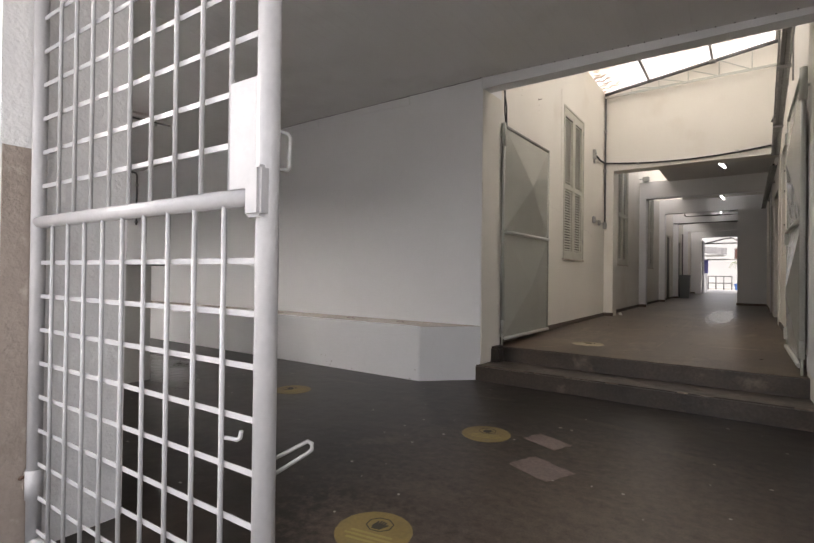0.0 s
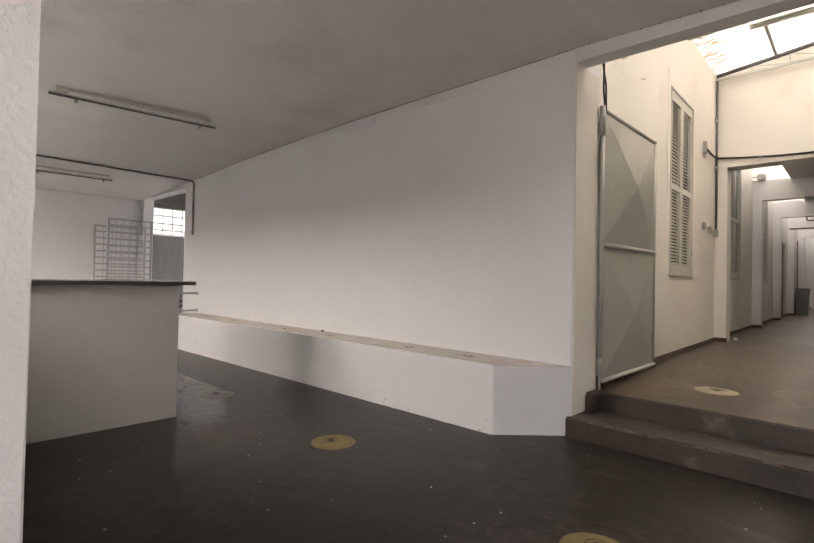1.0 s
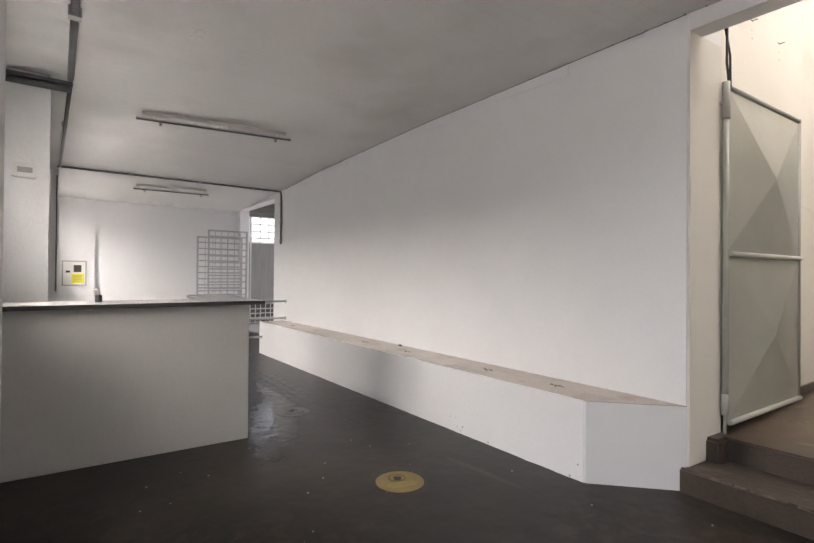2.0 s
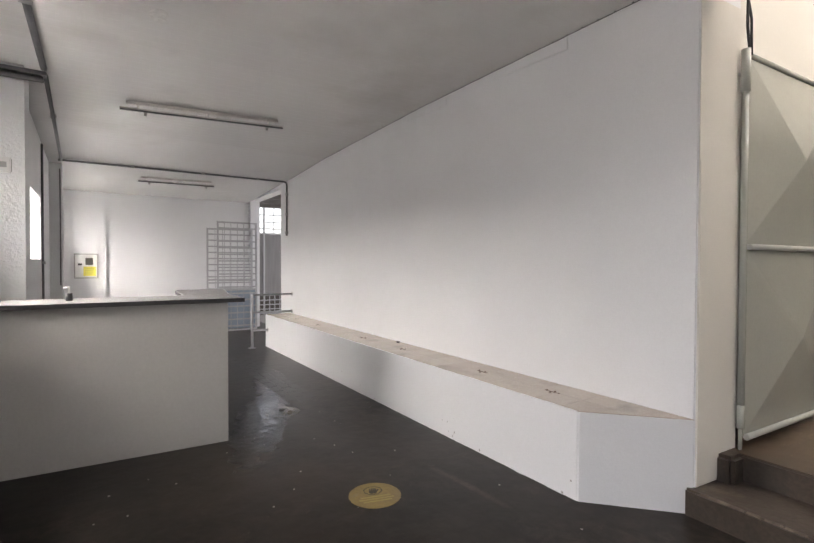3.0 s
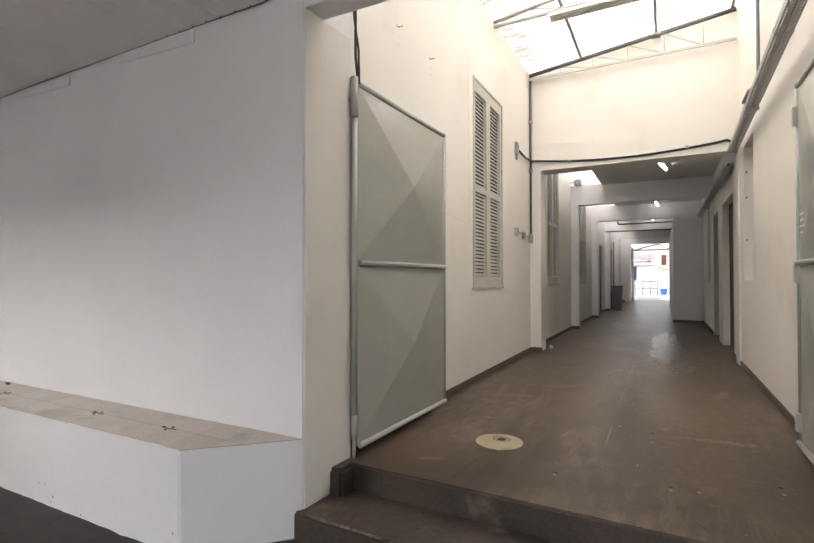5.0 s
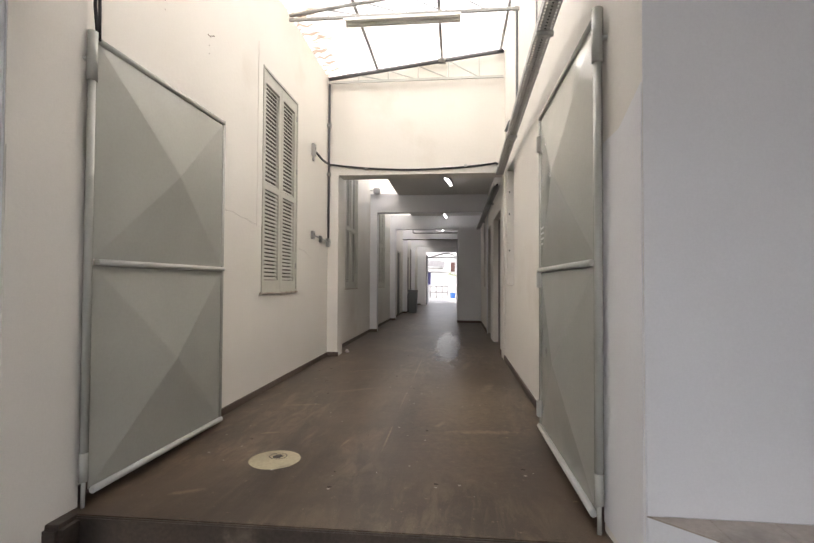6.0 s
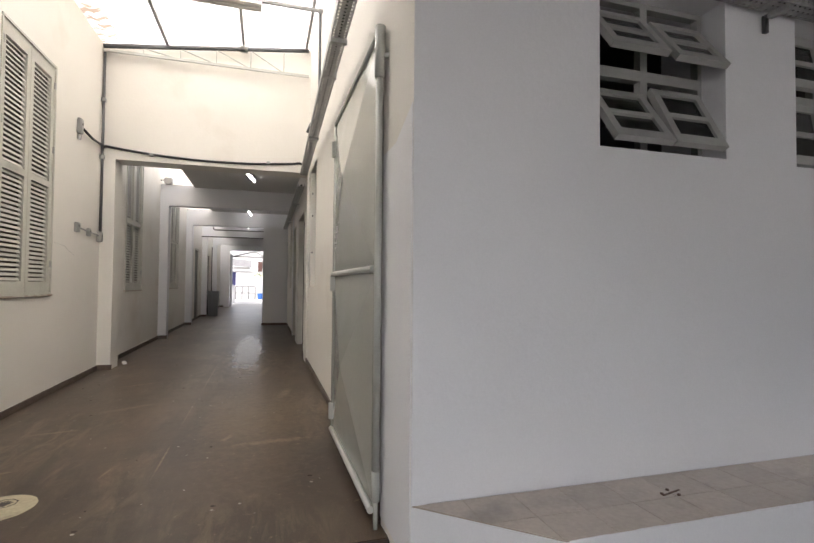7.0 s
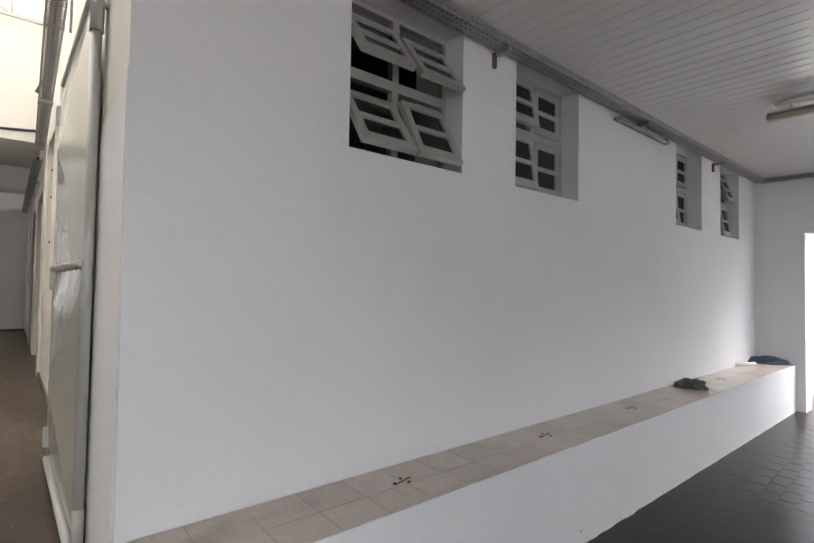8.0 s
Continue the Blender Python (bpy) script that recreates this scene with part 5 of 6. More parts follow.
# back window with bars; recess window, unseen and added to let light in
for k, (x0, x1, y) in enumerate(((BACK_WIN[0], BACK_WIN[1], 1.12), (-4.95, -3.8, 0.86))):
    w = thing("window_%d" % (6 + k), pose(x0, y, 1.34), "steel window with thin white bars in the entrance wall", "window", kind="structure")
    wl, wh = x1 - x0, 0.69
    bm = bmesh.new()
    panel(bm, 0.001, wl - 0.001, 0.001, wh - 0.001, -0.02, 0.02, [(0.03, wl - 0.03, 0.03, wh - 0.03)])
    part("window_frame", bm, gate_white, w)
    for i in range(1, 6):
        part("bar", box(bmesh.new(), wl * i / 6 - 0.008, wl * i / 6 + 0.008, -0.012, 0.012, 0.03, wh - 0.03), gate_white, w)
    for i in range(1, 5):
        part("bar", box(bmesh.new(), 0.03, wl - 0.03, -0.011, 0.011, wh * i / 5 - 0.007, wh * i / 5 + 0.007), gate_white, w)

# ---- high windows of the right wall ----


def sash(parent, x0, x1, ztop, h, tilt, reach):
    """A top-hung sash with two panes one over the other, tilted into the hall."""
    w = x1 - x0
    bm = bmesh.new()
    b = 0.038
    panel(bm, 0, w, -h, 0, -0.015, 0.015, [(b, w - b, -h + b * 1.3, -h / 2 - 0.014), (b, w - b, -h / 2 + 0.014, -b)])
    s = part("sash", bm, window_paint, parent, "", pose(x0, reach, ztop, -tilt, 0, 0))
    part("pane", box(bmesh.new(), b, w - b, -0.002, 0.002, -h + b * 1.3, -h / 2 - 0.014), glass, s)
    part("pane", box(bmesh.new(), b, w - b, -0.002, 0.002, -h / 2 + 0.014, -b), glass, s)


TILTS = ((((35, 0.07), (28, 0.035)), ((36, 0.06), (36, 0.07))), (((9, 0), (0, 0)), ((11, 0), (0, 0))), (((8, 0), (0, 0)), ((0, 0), (0, 0))), (((4, 0), (9, 0)), ((4, 0), (19, 0.03))))
for k, (a, b) in enumerate(WINDOWS):
    w = thing("window_%d" % (k + 1), R @ pose(a, 0.13, WIN_Z[0]), "high grey steel window with tilting sashes, partly open", "window", kind="structure")
    wl, wh = b - a, WIN_Z[1] - WIN_Z[0]
    mid, half = wl / 2, wh * 0.53
    bm = bmesh.new()
    panel(bm, 0.001, wl - 0.001, 0.001, wh - 0.001, 0.0, 0.04, [(0.025, mid - 0.02, 0.025, half - 0.025), (mid + 0.02, wl - 0.025, 0.025, half - 0.025), (0.025, mid - 0.02, half + 0.025, wh - 0.025), (mid + 0.02, wl - 0.025, half + 0.025, wh - 0.025)])
    part("window_frame", bm, window_paint, w)
    for row in (0, 1):
        for col in (0, 1):
            x0, x1 = ((0.028, mid - 0.022), (mid + 0.022, wl - 0.036))[col]
            zt = (half - 0.03, wh - 0.03)[row]
            tilt, drop = TILTS[k][row][col]
            sash(w, x0, x1, zt - drop, wh * (0.53, 0.47)[row] - 0.06, tilt, -0.004 if tilt > 2 else 0.012)

# ---- entrance gate ----
gate = thing("entrance_gate", pose(-2.047, 1.0634, 0.03, 0, 0, 1.0), "white enamelled steel grid gate leaf with a bolted lock plate", "gate")
GW, GH, MID = 1.179, 2.27, 1.101
part("post", pipe(bmesh.new(), [(0.026, 0, 0), (0.026, 0, GH)], 0.022, 16), gate_white, gate)
part("post", pipe(bmesh.new(), [(GW, 0, 0), (GW, 0, GH)], 0.024, 20), gate_white, gate)
for z in (0.017, MID, GH):
    part("rail", pipe(bmesh.new(), [(0.026, 0, z), (GW, 0, z)], 0.0205, 14), gate_white, gate)
first = None
for i in range(9):
    m_up, m_lo = pose(0.195 + i * 0.1086, -0.006, MID + 0.018), pose(0.156 + i * 0.111, -0.006, 0.03)
    if first is None:
        first = part("bar", pipe(bmesh.new(), [(0, 0, 0), (0, 0, GH - MID - 0.03)], 0.0060, 10), gate_white, gate, "", m_up)
        low = part("bar", pipe(bmesh.new(), [(0, 0, 0), (0, 0, MID - 0.045)], 0.0060, 10), gate_white, gate, "", m_lo)
    else:
        twin("bar", first.data, gate, m_up)
        twin("bar", low.data, gate, m_lo)
cross = None
for z in [0.058 + i * 0.1132 for i in range(9)] + [1.222 + i * 0.1145 for i in range(9)]:
    if cross is None:
        cross = part("cross_bar", box(bmesh.new(), 0.030, GW - 0.015, -0.0015, 0.0015, -0.0067, 0.0067), gate_white, gate, "", pose(0, 0.003, z))
    else:
        twin("cross_bar", cross.data, gate, pose(0, 0.003, z))
part("lock_plate", box(bmesh.new(), GW - 0.106, GW - 0.012, -0.016, -0.012, 1.117, 1.349, 0.001), gate_white, gate, "flat white sheet plate")
part("lock", box(bmesh.new(), GW - 0.028, GW + 0.020, -0.040, -0.008, 1.052, 1.158, 0.007), gate_white, gate, "white box lock")
part("handle", pipe(bmesh.new(), [(GW + 0.006, 0.01, 1.156), (GW + 0.012, 0.040, 1.158), (GW + 0.013, 0.047, 1.166), (GW + 0.013, 0.047, 1.229), (GW + 0.012, 0.040, 1.237), (GW + 0.006, 0.01, 1.239)], 0.0042, 8), steel, gate, "bare steel D-shaped handle")
part("hook", pipe(bmesh.new(), [(GW - 0.130, 0.0, 0.571), (GW - 0.101, 0.01, 0.569), (GW - 0.093, 0.012, 0.574), (GW - 0.089, 0.012, 0.590)], 0.0048, 8), gate_white, gate, "small bent rod hook")
part("latch_loop", pipe(bmesh.new(), [(GW, 0.02, 0.510), (GW + 0.047, 0.078, 0.550), (GW + 0.053, 0.085, 0.557), (GW + 0.053, 0.085, 0.570), (GW + 0.047, 0.078, 0.576), (GW, 0.02, 0.543)], 0.0042, 8), steel, gate, "bare steel rod loop latch")
part("hinge", pipe(bmesh.new(), [(0.026, 0, 0.165), (0.026, 0, 0.264)], 0.026, 16), gate_white, gate, "hinge sleeve")
part("hinge", pipe(bmesh.new(), [(0.026, 0, 1.89), (0.026, 0, 1.99)], 0.026, 16), gate_white, gate, "hinge sleeve")
part("hinge_plate", box(bmesh.new(), -0.012, 0.002, -0.022, 0.004, 0.19, 0.25, 0.003), dado_paint, gate, "painted steel hinge plate in the jamb")
part("hinge_pin", pipe(bmesh.new(), [(-0.010, -0.012, 0.235), (0.004, -0.034, 0.235)], 0.006, 6), rust, gate)

# ---- far end of the hall: open grid gates, barrier, yard ----


def grid_gate(m, w, h, label, sheet):
    g = thing("grid_gate", m, label, "gate", "grid gates")
    for x in (0, w):
        part("stile", box(bmesh.new(), x - 0.015, x + 0.015, -0.015, 0.015, 0.03, h), gate_white, g)
    for z in (0.045, 0.80 if sheet else h * 0.5, h - 0.015):
        part("rail", box(bmesh.new(), 0.015, w - 0.015, -0.014, 0.014, z - 0.015, z + 0.015), gate_white, g)
    for i in range(1, 6):
        part("bar", box(bmesh.new(), w * i / 6 - 0.005, w * i / 6 + 0.005, -0.004, 0.004, 0.06, h - 0.03), gate_white, g)
    n_bar = int(h / 0.115)
    for i in range(1, n_bar):
        part("bar", box(bmesh.new(), 0.015, w - 0.015, 0.0045, 0.010, h * i / n_bar - 0.013, h * i / n_bar + 0.013), gate_white, g)
    if sheet:
        part("sheet", box(bmesh.new(), 0.015, w - 0.015, -0.014, -0.010, 0.07, 0.785), blue_sheet, g, "blue-grey lower sheet")
    return g


grid_gate(pose(-9.98, 4.44, 0, 0, 0, -90), 0.70, 2.07, "white steel grid gate standing open with a blue-grey lower sheet", True)
grid_gate(pose(-10.3, 4.44, 0, 0, 0, -90), 0.82, 1.96, "white steel grid gate standing open behind another", False)

rail = thing("barrier_rail", pose(-8.1, 3.855, 0), "white tubular barrier rail fixed to the wall and bench", "barrier")
part("post", pipe(bmesh.new(), [(0, 0, 0.0), (0, 0, 0.83)], 0.02, 10), gate_white, rail)
part("foot", box(bmesh.new(), -0.05, 0.05, -0.05, 0.05, 0, 0.008, 0.002), gate_white, rail)
for z, l in ((0.815, 0.62), (0.545, 0.62), (0.27, 0.235)):
    part("rail", pipe(bmesh.new(), [(0, 0, z), (0.02, l, z)], 0.016, 10), gate_white, rail)
    part("flange", pipe(bmesh.new(), [(0.02, l - 0.008, z), (0.02, l, z)], 0.032, 12), gate_white, rail)

# yard beyond the left opening
bm = bmesh.new()
box(bm, -13, -2.2, 4.9, 12, -0.3, -0.005)
structure("floor_yard", bm, ground_mat, "grey concrete floor of the covered yard", "floor")
fence = thing("sheet_fence", pose(-12.4, 7.0, 0, 0, 0, -90), "grey sheet fence with a barred top in the covered yard", "fence")
for i in range(4):
    x0 = -1.0 + i * 0.9
    part("sheet", box(bmesh.new(), x0 + 0.02, x0 + 0.88, -0.01, 0.01, 0.52, 2.01), fence_grey, fence)
    part("post", box(bmesh.new(), x0 - 0.02, x0 + 0.02, -0.03, 0.03, 0, 2.9), gate_white, fence)
    part("low_sheet", box(bmesh.new(), x0 + 0.02, x0 + 0.88, 0.012, 0.02, 0.03, 0.5), door_dark, fence, "dark lower sheet")
    for j in range(1, 7):
        part("bar", box(bmesh.new(), x0 + j * 0.128 - 0.01, x0 + j * 0.128 + 0.01, 0.0205, 0.03, 0.03, 0.5), gate_white, fence)
    for j in range(1, 4):
        part("bar", box(bmesh.new(), x0 + j * 0.22 - 0.008, x0 + j * 0.22 + 0.008, -0.008, 0.008, 2.02, 2.7), gate_white, fence)
for z in (0.06, 0.17, 0.28, 0.39, 0.51, 2.03, 2.14, 2.30, 2.48, 2.66):
    y0 = 0.0305 if z < 0.6 else -0.022
    part("rail", box(bmesh.new(), -1.0, 2.6, y0, y0 + 0.0095, z - 0.012, z + 0.012), gate_white, fence)
bm = bmesh.new()
box(bm, -13, -7.4, 4.9, 6.6, 2.72, 2.77)
structure("roof_yard", bm, roof_dark, "dark sheet roof over the yard", "roof")
for x in (-9.6, -10.5, -11.3, -12.0):
    o = thing("roof_beam", pose(x, 5.75, 2.68), "dark steel beam under the yard roof", "beam", "yard beams")
    part("bar", box(bmesh.new(), -0.03, 0.03, -0.85, 0.85, -0.06, 0.035), roof_dark, o)
bm = bmesh.new()
box(bm, -13, -7.2, 10.4, 10.5, -0.1, 3.0)
box(bm, -7.4, -7.2, 4.9, 10.4, -0.1, 3.0)
box(bm, -13.2, -13.0, 4.5, 10.5, -0.1, 2.0)
structure("wall_yard", bm, concrete_white, "plain grey side walls of the covered yard", "wall")

# beyond the corridor's end
bm = bmesh.new()
box(bm, -5, 8, 24.0, 44, -0.3, FLOOR_C - 0.02)
structure("pavement_end", bm, surface("pavement_concrete", (0.30, 0.29, 0.275), 0.8, second=(0.22, 0.215, 0.205), scale=0.6, grain=0.08, bump=0.2), "pale concrete pavement beyond the corridor", "pavement", C)
bm = bmesh.new()
box(bm, -8, 12, 40, 40.3, 0, 5)
structure("wall_yard_end", bm, surface("boundary_paint", (0.42, 0.415, 0.40), 0.8, second=(0.33, 0.325, 0.315), scale=0.8, grain=0.05, bump=0.2), "white boundary wall beyond the corridor", "wall", C)
bm = bmesh.new()
box(bm, -2.5, 4.5, 21.5, 23.2, 3.05, 3.1)
structure("roof_end", bm, roof_dark, "dark sheet roof just beyond the corridor", "roof", C)
o = thing("roof_beam", C @ pose(1.2, 22.6, 2.62), "dark steel truss beam beyond the corridor", "beam")
part("bar", box(bmesh.new(), -3, 3, -0.03, 0.03, -0.025, 0.025), roof_dark, o)
part("brace", pipe(bmesh.new(), [(-0.75, 0, 0.0), (0.05, 0, 0.22), (0.3, 0, 0.24)], 0.03, 6), roof_dark, o)
part("brace", pipe(bmesh.new(), [(0.3, 0, 0.24), (0.75, 0, 0.0)], 0.022, 6), roof_dark, o)
part("stub", pipe(bmesh.new(), [(0.62, -0.1, -0.02), (0.62, -0.1, -0.55)], 0.012, 6), roof_dark, o)
aw = thing("lean_to_roof", pose(-1.75, 30.0, 1.96), "grey corrugated lean-to roof on posts beyond the corridor", "roof")
bm = bmesh.new()
lines = [[bm.verts.new((i * 0.08, y, z + 0.02 * (i % 2) - 0.09 * i * 0.08)) for i in range(21)] for y, z in ((-0.6, 0.36), (1.6, 0.82))]
for i in range(20):
    bm.faces.new((lines[0][i], lines[0][i + 1], lines[1][i + 1], lines[1][i]))
part("sheet", bm, roof_dark, aw)
part("gable_board", box(bmesh.new(), 0.0, 1.5, -0.56, -0.53, 0.13, 0.24), truss_paint, aw)
part("beam", box(bmesh.new(), 0.0, 2.7, -0.03, 0.03, -0.03, 0.03), truss_paint, aw)
part("post", box(bmesh.new(), 0.62, 0.80, -0.05, 0.05, -0.72, -0.03), blue_post, aw, "violet-blue painted upper post")
part("post", box(bmesh.new(), 0.66, 0.76, -0.05, 0.05, -1.70, -0.721), gate_white, aw)
part("post", box(bmesh.new(), 2.32, 2.38, -0.05, 0.05, -1.70, -0.03), truss_paint, aw)
br = thing("hanging_board", pose(0.29, 30.0, 2.24), "weathered brick-red board fixed on the beam", "board")
part("board", box(bmesh.new(), -0.11, 0.12, -0.03, 0.03, -0.25, 0.28, 0.01), red_paint, br)
rl = thing("hand_rail_fence", pose(-0.53, 37.3, FLOOR_C - 0.02), "white tubular railing beyond the corridor", "railing")
for i in range(4):
    part("post", pipe(bmesh.new(), [(-0.64 + i * 0.427, 0, 0), (-0.64 + i * 0.427, 0, 0.86)], 0.035, 8), rail_dark, rl)
for z in (0.42, 0.86):
    part("rail", pipe(bmesh.new(), [(-0.64, 0, z), (0.64, 0, z)], 0.035, 8), rail_dark, rl)
part("ramp", box(bmesh.new(), -0.66, 0.66, 0.05, 1.2, 0.0, 0.12), ground_mat, rl)
palm = thing("potted_palm", pose(0.45, 37.0, FLOOR_C - 0.02), "small palm with drooping fronds in a blue plastic pot", "potted palm")
bm = bmesh.new()
bmesh.ops.create_cone(bm, cap_ends=True, segments=18, radius1=0.16, radius2=0.22, depth=0.38, matrix=Matrix.Translation((0, 0, 0.19)))
pot = part("pot", bm, blue_plastic, palm, "blue plastic pot")
part("rim", pipe(bmesh.new(), [(0, 0, 0.365), (0, 0, 0.40)], 0.235, 18), blue_plastic, pot)
part("trunk", pipe(bmesh.new(), [(0, 0, 0.36), (0.015, 0, 0.8), (0.0, 0.01, 1.25), (-0.02, 0.01, 1.62)], 0.032, 8), sill_wood, palm, "thin bare brown trunk")
rng = random.Random(31)
for k in range(9):
    a, reach, rise = k * 2.4, rng.uniform(0.42, 0.62), rng.uniform(0.12, 0.34)
    bm = bmesh.new()
    spine = [(reach * q * math.cos(a) - 0.02, reach * q * math.sin(a) + 0.01, 1.60 + rise * math.sin(q * 2.0) * 1.1 - 0.42 * q ** 2.4) for q in (0, 0.2, 0.4, 0.6, 0.8, 1.0)]
    pipe(bm, spine, 0.008, 5)
    for p, q in zip(spine[1:], (0.2, 0.4, 0.6, 0.8, 1.0)):
        for side in (-1, 1):
            ln = 0.17 * (1.15 - q)
            dx, dy = -math.sin(a) * side, math.cos(a) * side
            vs = [bm.verts.new(c) for c in ((p[0] - 0.03 * math.cos(a), p[1] - 0.03 * math.sin(a), p[2]), (p[0] + 0.03 * math.cos(a), p[1] + 0.03 * math.sin(a), p[2] - 0.01), (p[0] + dx * ln + 0.07 * math.cos(a), p[1] + dy * ln + 0.07 * math.sin(a), p[2] - 0.09))]
            bm.faces.new(vs)
    part("frond", bm, palm_green, palm)

# beyond the right doorway
bm = bmesh.new()
box(bm, 13.5, 13.8, -6, 9, -0.1, 2.4)
structure("wall_street", bm, concrete_white, "white boundary wall outside the doorway", "wall")

# ---- pavers showing through the worn floor at both ends ----
paver_mat = surface("worn_paver", (0.020, 0.0175, 0.0165), 0.3, spec=0.28, second=(0.032, 0.028, 0.0255), scale=3, grain=0.12, fine=60, pieces=0.10)
bm = bmesh.new()
box(bm, -0.096, 0.096, -0.046, 0.046, 0.0, 0.0015)
paver = None
for x0, x1, y0, y1 in ((4.0, 6.9, 2.95, 3.78), (-7.4, -5.0, 3.42, 3.74)):
    for row in range(int((y1 - y0) / 0.1)):
        for col in range(int((x1 - x0) / 0.2)):
            m = pose(x0 + col * 0.2 + 0.1 * (row % 2), y0 + row * 0.1, 0.0, random.uniform(-0.25, 0.25), random.uniform(-0.25, 0.25), random.uniform(-0.6, 0.6))
            if paver is None:
                paver = part("paver", bm, paver_mat, floor, "", m)
            else:
                twin("paver", paver.data, floor, m)

# ---- trim and litter ----
trim = thing("trim_ceiling", pose(-3.2, 4.487, 0), "row of small dark screws along the ceiling edge", "trim", kind="structure")
for x0, x1, drop in ((-3.53, -2.81, 0.085), (-4.82, -4.11, 0.08), (-6.76, -6.11, 0.05), (-8.08, -7.34, 0.045)):
    zc = min(ceiling_z(x0), ceiling_z(x1))
    bm = bmesh.new()
    vs = [bm.verts.new((x + 3.2, y, z)) for x, z in ((x0, zc - drop * 0.75), (x1, zc - drop), (x1, zc - 0.001), (x0, zc - 0.001)) for y in (-0.009, -0.0005)]
    for f in ((0, 2, 4, 6), (7, 5, 3, 1), (0, 1, 3, 2), (2, 3, 5, 4), (4, 5, 7, 6), (6, 7, 1, 0)):
        bm.faces.new([vs[i] for i in f])
    part("packing_board", bm, white_plaster, trim, "thin painted packing board under the ceiling")
screw = None
for i in range(31):
    x = 0.05 + i * 0.115
    m = pose(x, -0.02, ceiling_z(-3.2 + x) - 0.001)
    if screw is None:
        screw = part("screw", pipe(bmesh.new(), [(0, 0, -0.004), (0, 0, 0.0)], 0.006, 6), dark_pipe, trim, "", m)
    else:
        twin("screw", screw.data, trim, m)


def litter(name, m, spots, size, material, label):
    """Small flakes scattered over a floor."""
    bm = bmesh.new()
    rng = random.Random(11)
    for x0, x1, y0, y1, count in spots:
        for _ in range(count):
            x, y, r, a = rng.uniform(x0, x1), rng.uniform(y0, y1), size * rng.uniform(0.4, 1.3), rng.uniform(0, 6.3)
            pts = [(x + r * rng.uniform(0.6, 1.2) * math.cos(a + k * 1.26), y + r * rng.uniform(0.5, 1.0) * math.sin(a + k * 1.26)) for k in range(5)]
            prism(bm, pts, 0.0, 0.0015)
    o = part(name, bm, material, None, label, m, "stuff")
    tagged(o, category="litter")


flake = surface("paint_flake", (0.42, 0.40, 0.37), 0.8, second=(0.30, 0.28, 0.25), scale=20)
dark_flake = surface("dark_flake", (0.05, 0.04, 0.033), 0.8)
litter("paint_flakes", pose(0, 0, 0), [(-4.2, 0.3, 1.6, 4.3, 70), (-8.0, -4.2, 2.8, 4.0, 30)], 0.008, flake, "small pale paint flakes scattered on the dark floor")
litter("paint_flakes", C @ pose(0, 0, FLOOR_C), [(0.15, 2.4, 0.6, 5.0, 70), (0.2, 2.3, 5.2, 10, 30)], 0.008, flake, "small pale flakes scattered on the corridor floor")
litter("dark_flakes", C @ pose(0, 0, FLOOR_C), [(0.15, 2.4, 0.6, 6.0, 24)], 0.011, dark_flake, "small dark specks of dirt on the corridor floor")

# ---- wear ----


def paint_edge(bench, x0, x1, y, slope, seed):
    """The ragged edge that the white paint leaves on the floor along a bench."""
    rng = random.Random(seed)
    bm = bmesh.new()
    inner, outer = [], []
    n_pt = int(abs(x1 - x0) / 0.025)
    for i in range(n_pt + 1):
        f = i / n_pt
        x, yy = x0 + (x1 - x0) * f, y + slope * f
        reach = 0.001 + max(0.0, 0.010 * noise.noise(Vector((x * 7, seed, 0))) + 0.006 * rng.random() - 0.001)
        inner.append(bm.verts.new((x, yy + 0.004, 0.003)))
        outer.append(bm.verts.new((x, yy - reach, 0.0012)))
    for i in range(n_pt):
        bm.faces.new((inner[i], inner[i + 1], outer[i + 1], outer[i]))
    part("paint_edge", bm, white_plaster, bench)


def chips(bench, x0, x1, y, slope, z1, count, seed, material):
    """Small knocks in the plaster near the floor."""
    rng = random.Random(seed)
    bm = bmesh.new()
    for _ in range(count):
        f, z, r = rng.random(), 0.01 + z1 * rng.random() ** 2.2, rng.uniform(0.003, 0.011)
        x, yy, a = x0 + (x1 - x0) * f, y + slope * f - 0.0012, rng.uniform(0, 6.3)
        vs = [bm.verts.new((x + r * rng.uniform(0.4, 1) * math.cos(a + k * 1.257), yy, z + r * rng.uniform(0.5, 1.3) * math.sin(a + k * 1.257))) for k in range(5)]
        bm.faces.new(vs)
    part("chips", bm, material, bench, "grey knocks in the paint", None, "stuff")


chip_joint_grey = surface("knock_and_joint_grey", (0.42, 0.40, 0.38), 0.85, second=(0.26, 0.24, 0.22), scale=30)
bench_l, bench_r = bpy.data.objects["bench"], bpy.data.objects["bench.001"]
paint_edge(bench_l, 0.0, 5.795, -0.399, 0.0, 3)
paint_edge(bench_l, 5.795, 6.215, -0.399, 0.399, 4)
paint_edge(bench_r, 0.41, 6.65, -0.365, -0.02, 5)


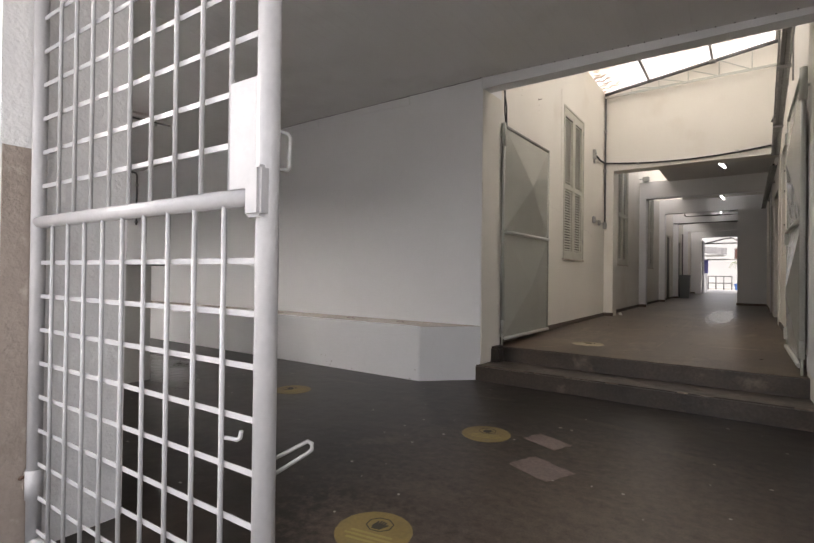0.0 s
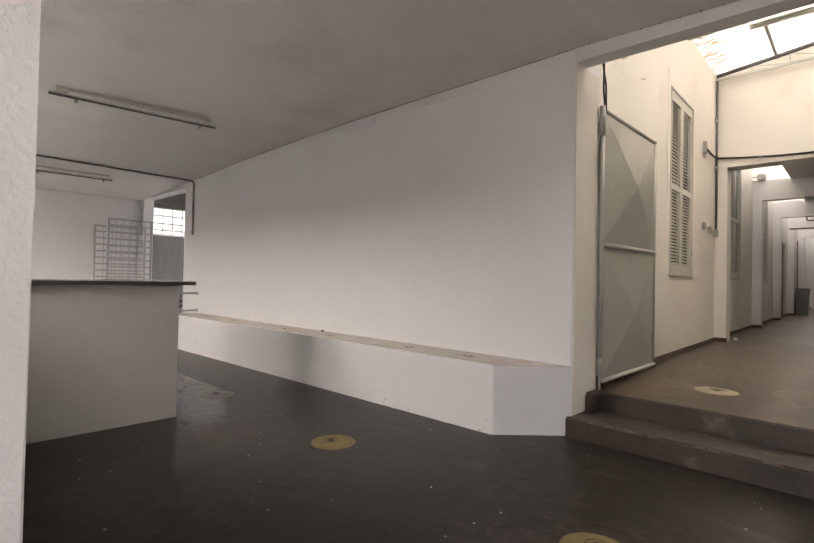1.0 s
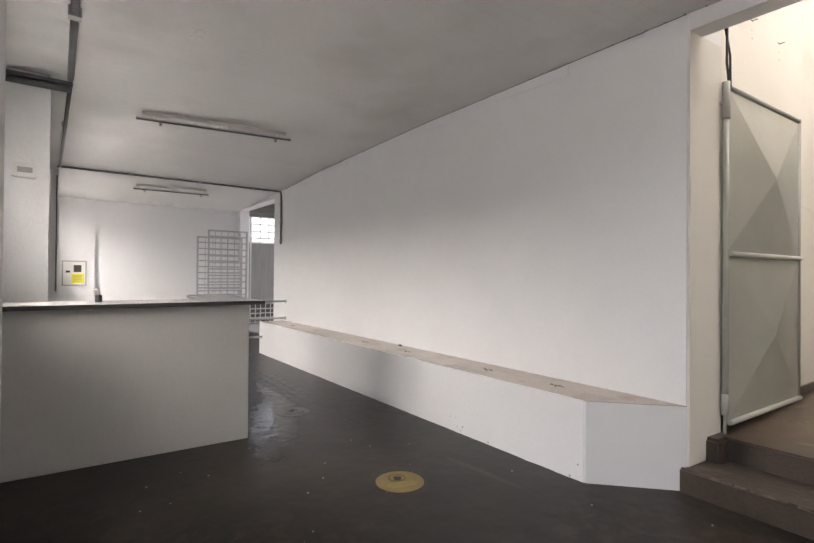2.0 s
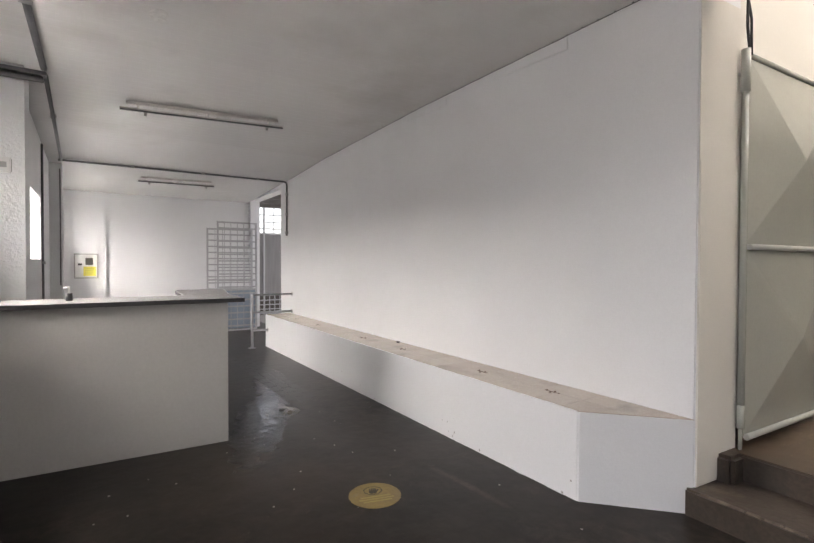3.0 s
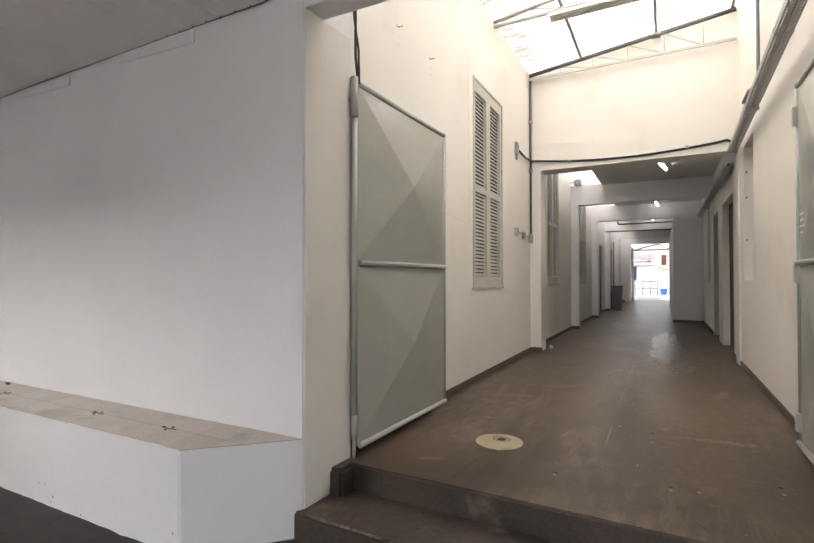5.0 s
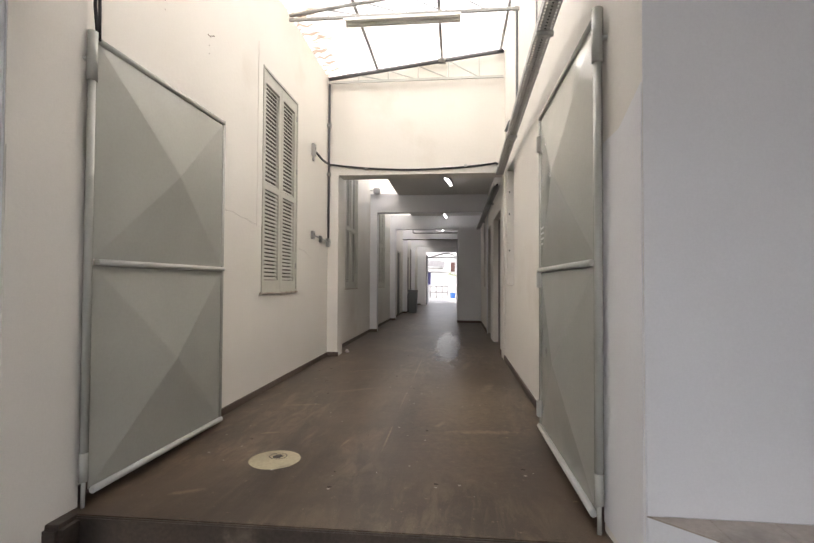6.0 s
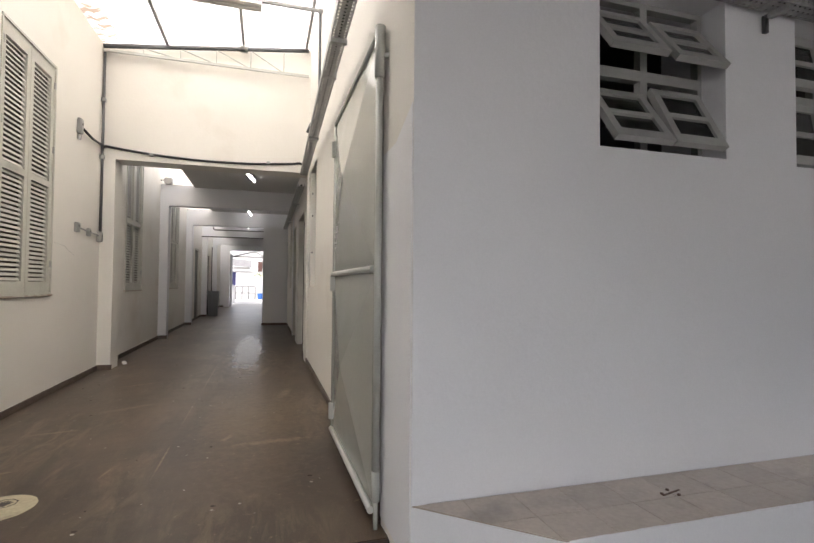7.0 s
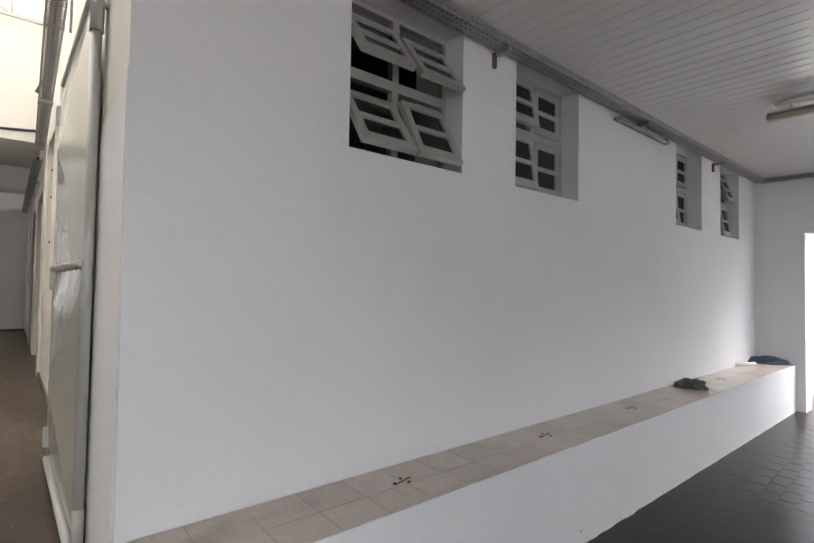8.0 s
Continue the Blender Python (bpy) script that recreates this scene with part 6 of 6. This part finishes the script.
def tile_edge(bench, x0, x1, y, slope, height, seed):
    """White paint that laps unevenly over the front edge of the bench tiles."""
    rng = random.Random(seed)
    bm = bmesh.new()
    n_pt = int(abs(x1 - x0) / 0.02)
    rows = []
    for i in range(n_pt + 1):
        f = i / n_pt
        x, yy = x0 + (x1 - x0) * f, y + slope * f
        lap = 0.0015 + max(0.0, 0.008 * noise.noise(Vector((x * 6, seed, 1))) + 0.004 * rng.random())
        rows.append([bm.verts.new(p) for p in ((x, yy - 0.0012, height - 0.012), (x, yy - 0.0008, height + 0.0006), (x, yy + lap, height + 0.0008))])
    for a, b in zip(rows, rows[1:]):
        bm.faces.new((a[0], b[0], b[1], a[1])), bm.faces.new((a[1], b[1], b[2], a[2]))
    part("paint_lap", bm, white_plaster, bench, "uneven white paint over the tile edge")


tile_edge(bench_l, 0.02, 5.79, -0.399, 0.0, 0.50, 13)
tile_edge(bench_r, 0.42, 6.63, -0.3652, -0.02, 0.525, 14)
# Shadow gap between tiles and wall, painted as a thin grey strip.
for bench, length, z in ((bench_l, 6.1, 0.50), (bench_r, 6.6, 0.525)):
    bm = bmesh.new()
    n_pt = int(length / 0.04)
    rows = [(bm.verts.new((0.06 + i * 0.04, -0.0005, z + 0.0007)), bm.verts.new((0.06 + i * 0.04, -0.003 - 0.004 * max(0.0, noise.noise(Vector((i * 0.3, z, 3.0)))), z + 0.0007))) for i in range(n_pt)]
    for a, b in zip(rows, rows[1:]):
        bm.faces.new((a[0], b[0], b[1], a[1]))
    part("wall_joint", bm, chip_joint_grey, bench, "joint against the wall, its gap shadow painted as a grey strip")
chips(bench_l, 0.2, 5.79, -0.399, 0.0, 0.16, 24, 6, chip_joint_grey)
chips(bench_r, 0.5, 6.6, -0.365, -0.02, 0.14, 16, 7, chip_joint_grey)
bm = bmesh.new()
rng = random.Random(5)
for k in range(7):
    x, y, r = -1.985 + rng.uniform(-0.02, 0.10), 4.44 + rng.uniform(-0.03, 0.03), rng.uniform(0.010, 0.030)
    prism(bm, [(x + r * math.cos(j * 1.257 + k) * rng.uniform(0.6, 1.2), y + r * 0.7 * math.sin(j * 1.257 + k)) for j in range(5)], 0.139, 0.146)
part("plaster_crumbs", bm, white_plaster, steps, "white plaster crumbs at the corner of the step")

leaf_end = thing("door_6", C @ pose(0.405, 21.42, FLOOR_C, 0, 0, 90), "dark door leaf folded open at the corridor's end", "door", kind="structure")
part("leaf", box(bmesh.new(), 0.0, 1.1, -0.04, -0.002, 0.01, 2.42, 0.004), door_dark, leaf_end)
part("handle", pipe(bmesh.new(), [(1.0, -0.04, 1.0), (1.0, -0.08, 1.0), (0.9, -0.08, 1.0)], 0.01, 6), steel, leaf_end)


def hairline(name, m, pts, seed):
    """A fine crack along a wall, wandering a little."""
    rng = random.Random(seed)
    line = []
    for a, b in zip(pts, pts[1:]):
        for k in range(8):
            p = Vector(a).lerp(Vector(b), k / 8)
            line.append(p + Vector((0, rng.uniform(-0.004, 0.004), rng.uniform(-0.006, 0.006))))
    line.append(Vector(pts[-1]))
    part(name, pipe(bmesh.new(), line, 0.0014, 4), chip_joint_grey, bpy.data.objects["wall_corridor_left"], "fine crack in the plaster", m)


to_wall = ML.inverted() @ C
hairline("crack", to_wall, [(0.0, 1.62, 1.915), (0.0, 2.1, 1.885), (0.0, 2.5, 1.85)], 2)
hairline("crack", to_wall, [(0.0, 3.62, 1.72), (0.0, 3.9, 1.70), (0.0, 4.15, 1.62)], 3)

# open joint between the ceiling strips and the plaster
rng = random.Random(21)
for x0, x1 in ((-8.15, -5.6), (-5.6, -3.6), (-3.6, -2.0)):
    bm = bmesh.new()
    n_pt = int((x1 - x0) / 0.03)
    top, low = [], []
    for i in range(n_pt + 1):
        x = x0 + (x1 - x0) * i / n_pt
        z = ceiling_z(x)
        gap = 0.003 + max(0.0, 0.007 * noise.noise(Vector((x * 5, 2.0, 0)))) + 0.003 * rng.random()
        top.append(bm.verts.new((x + 3.2, -0.0098, z + 0.004)))
        low.append(bm.verts.new((x + 3.2, -0.0098, z - gap)))
    for i in range(n_pt):
        bm.faces.new((low[i], low[i + 1], top[i + 1], top[i]))
    part("joint", bm, dark_pipe, trim, "dark uneven joint")
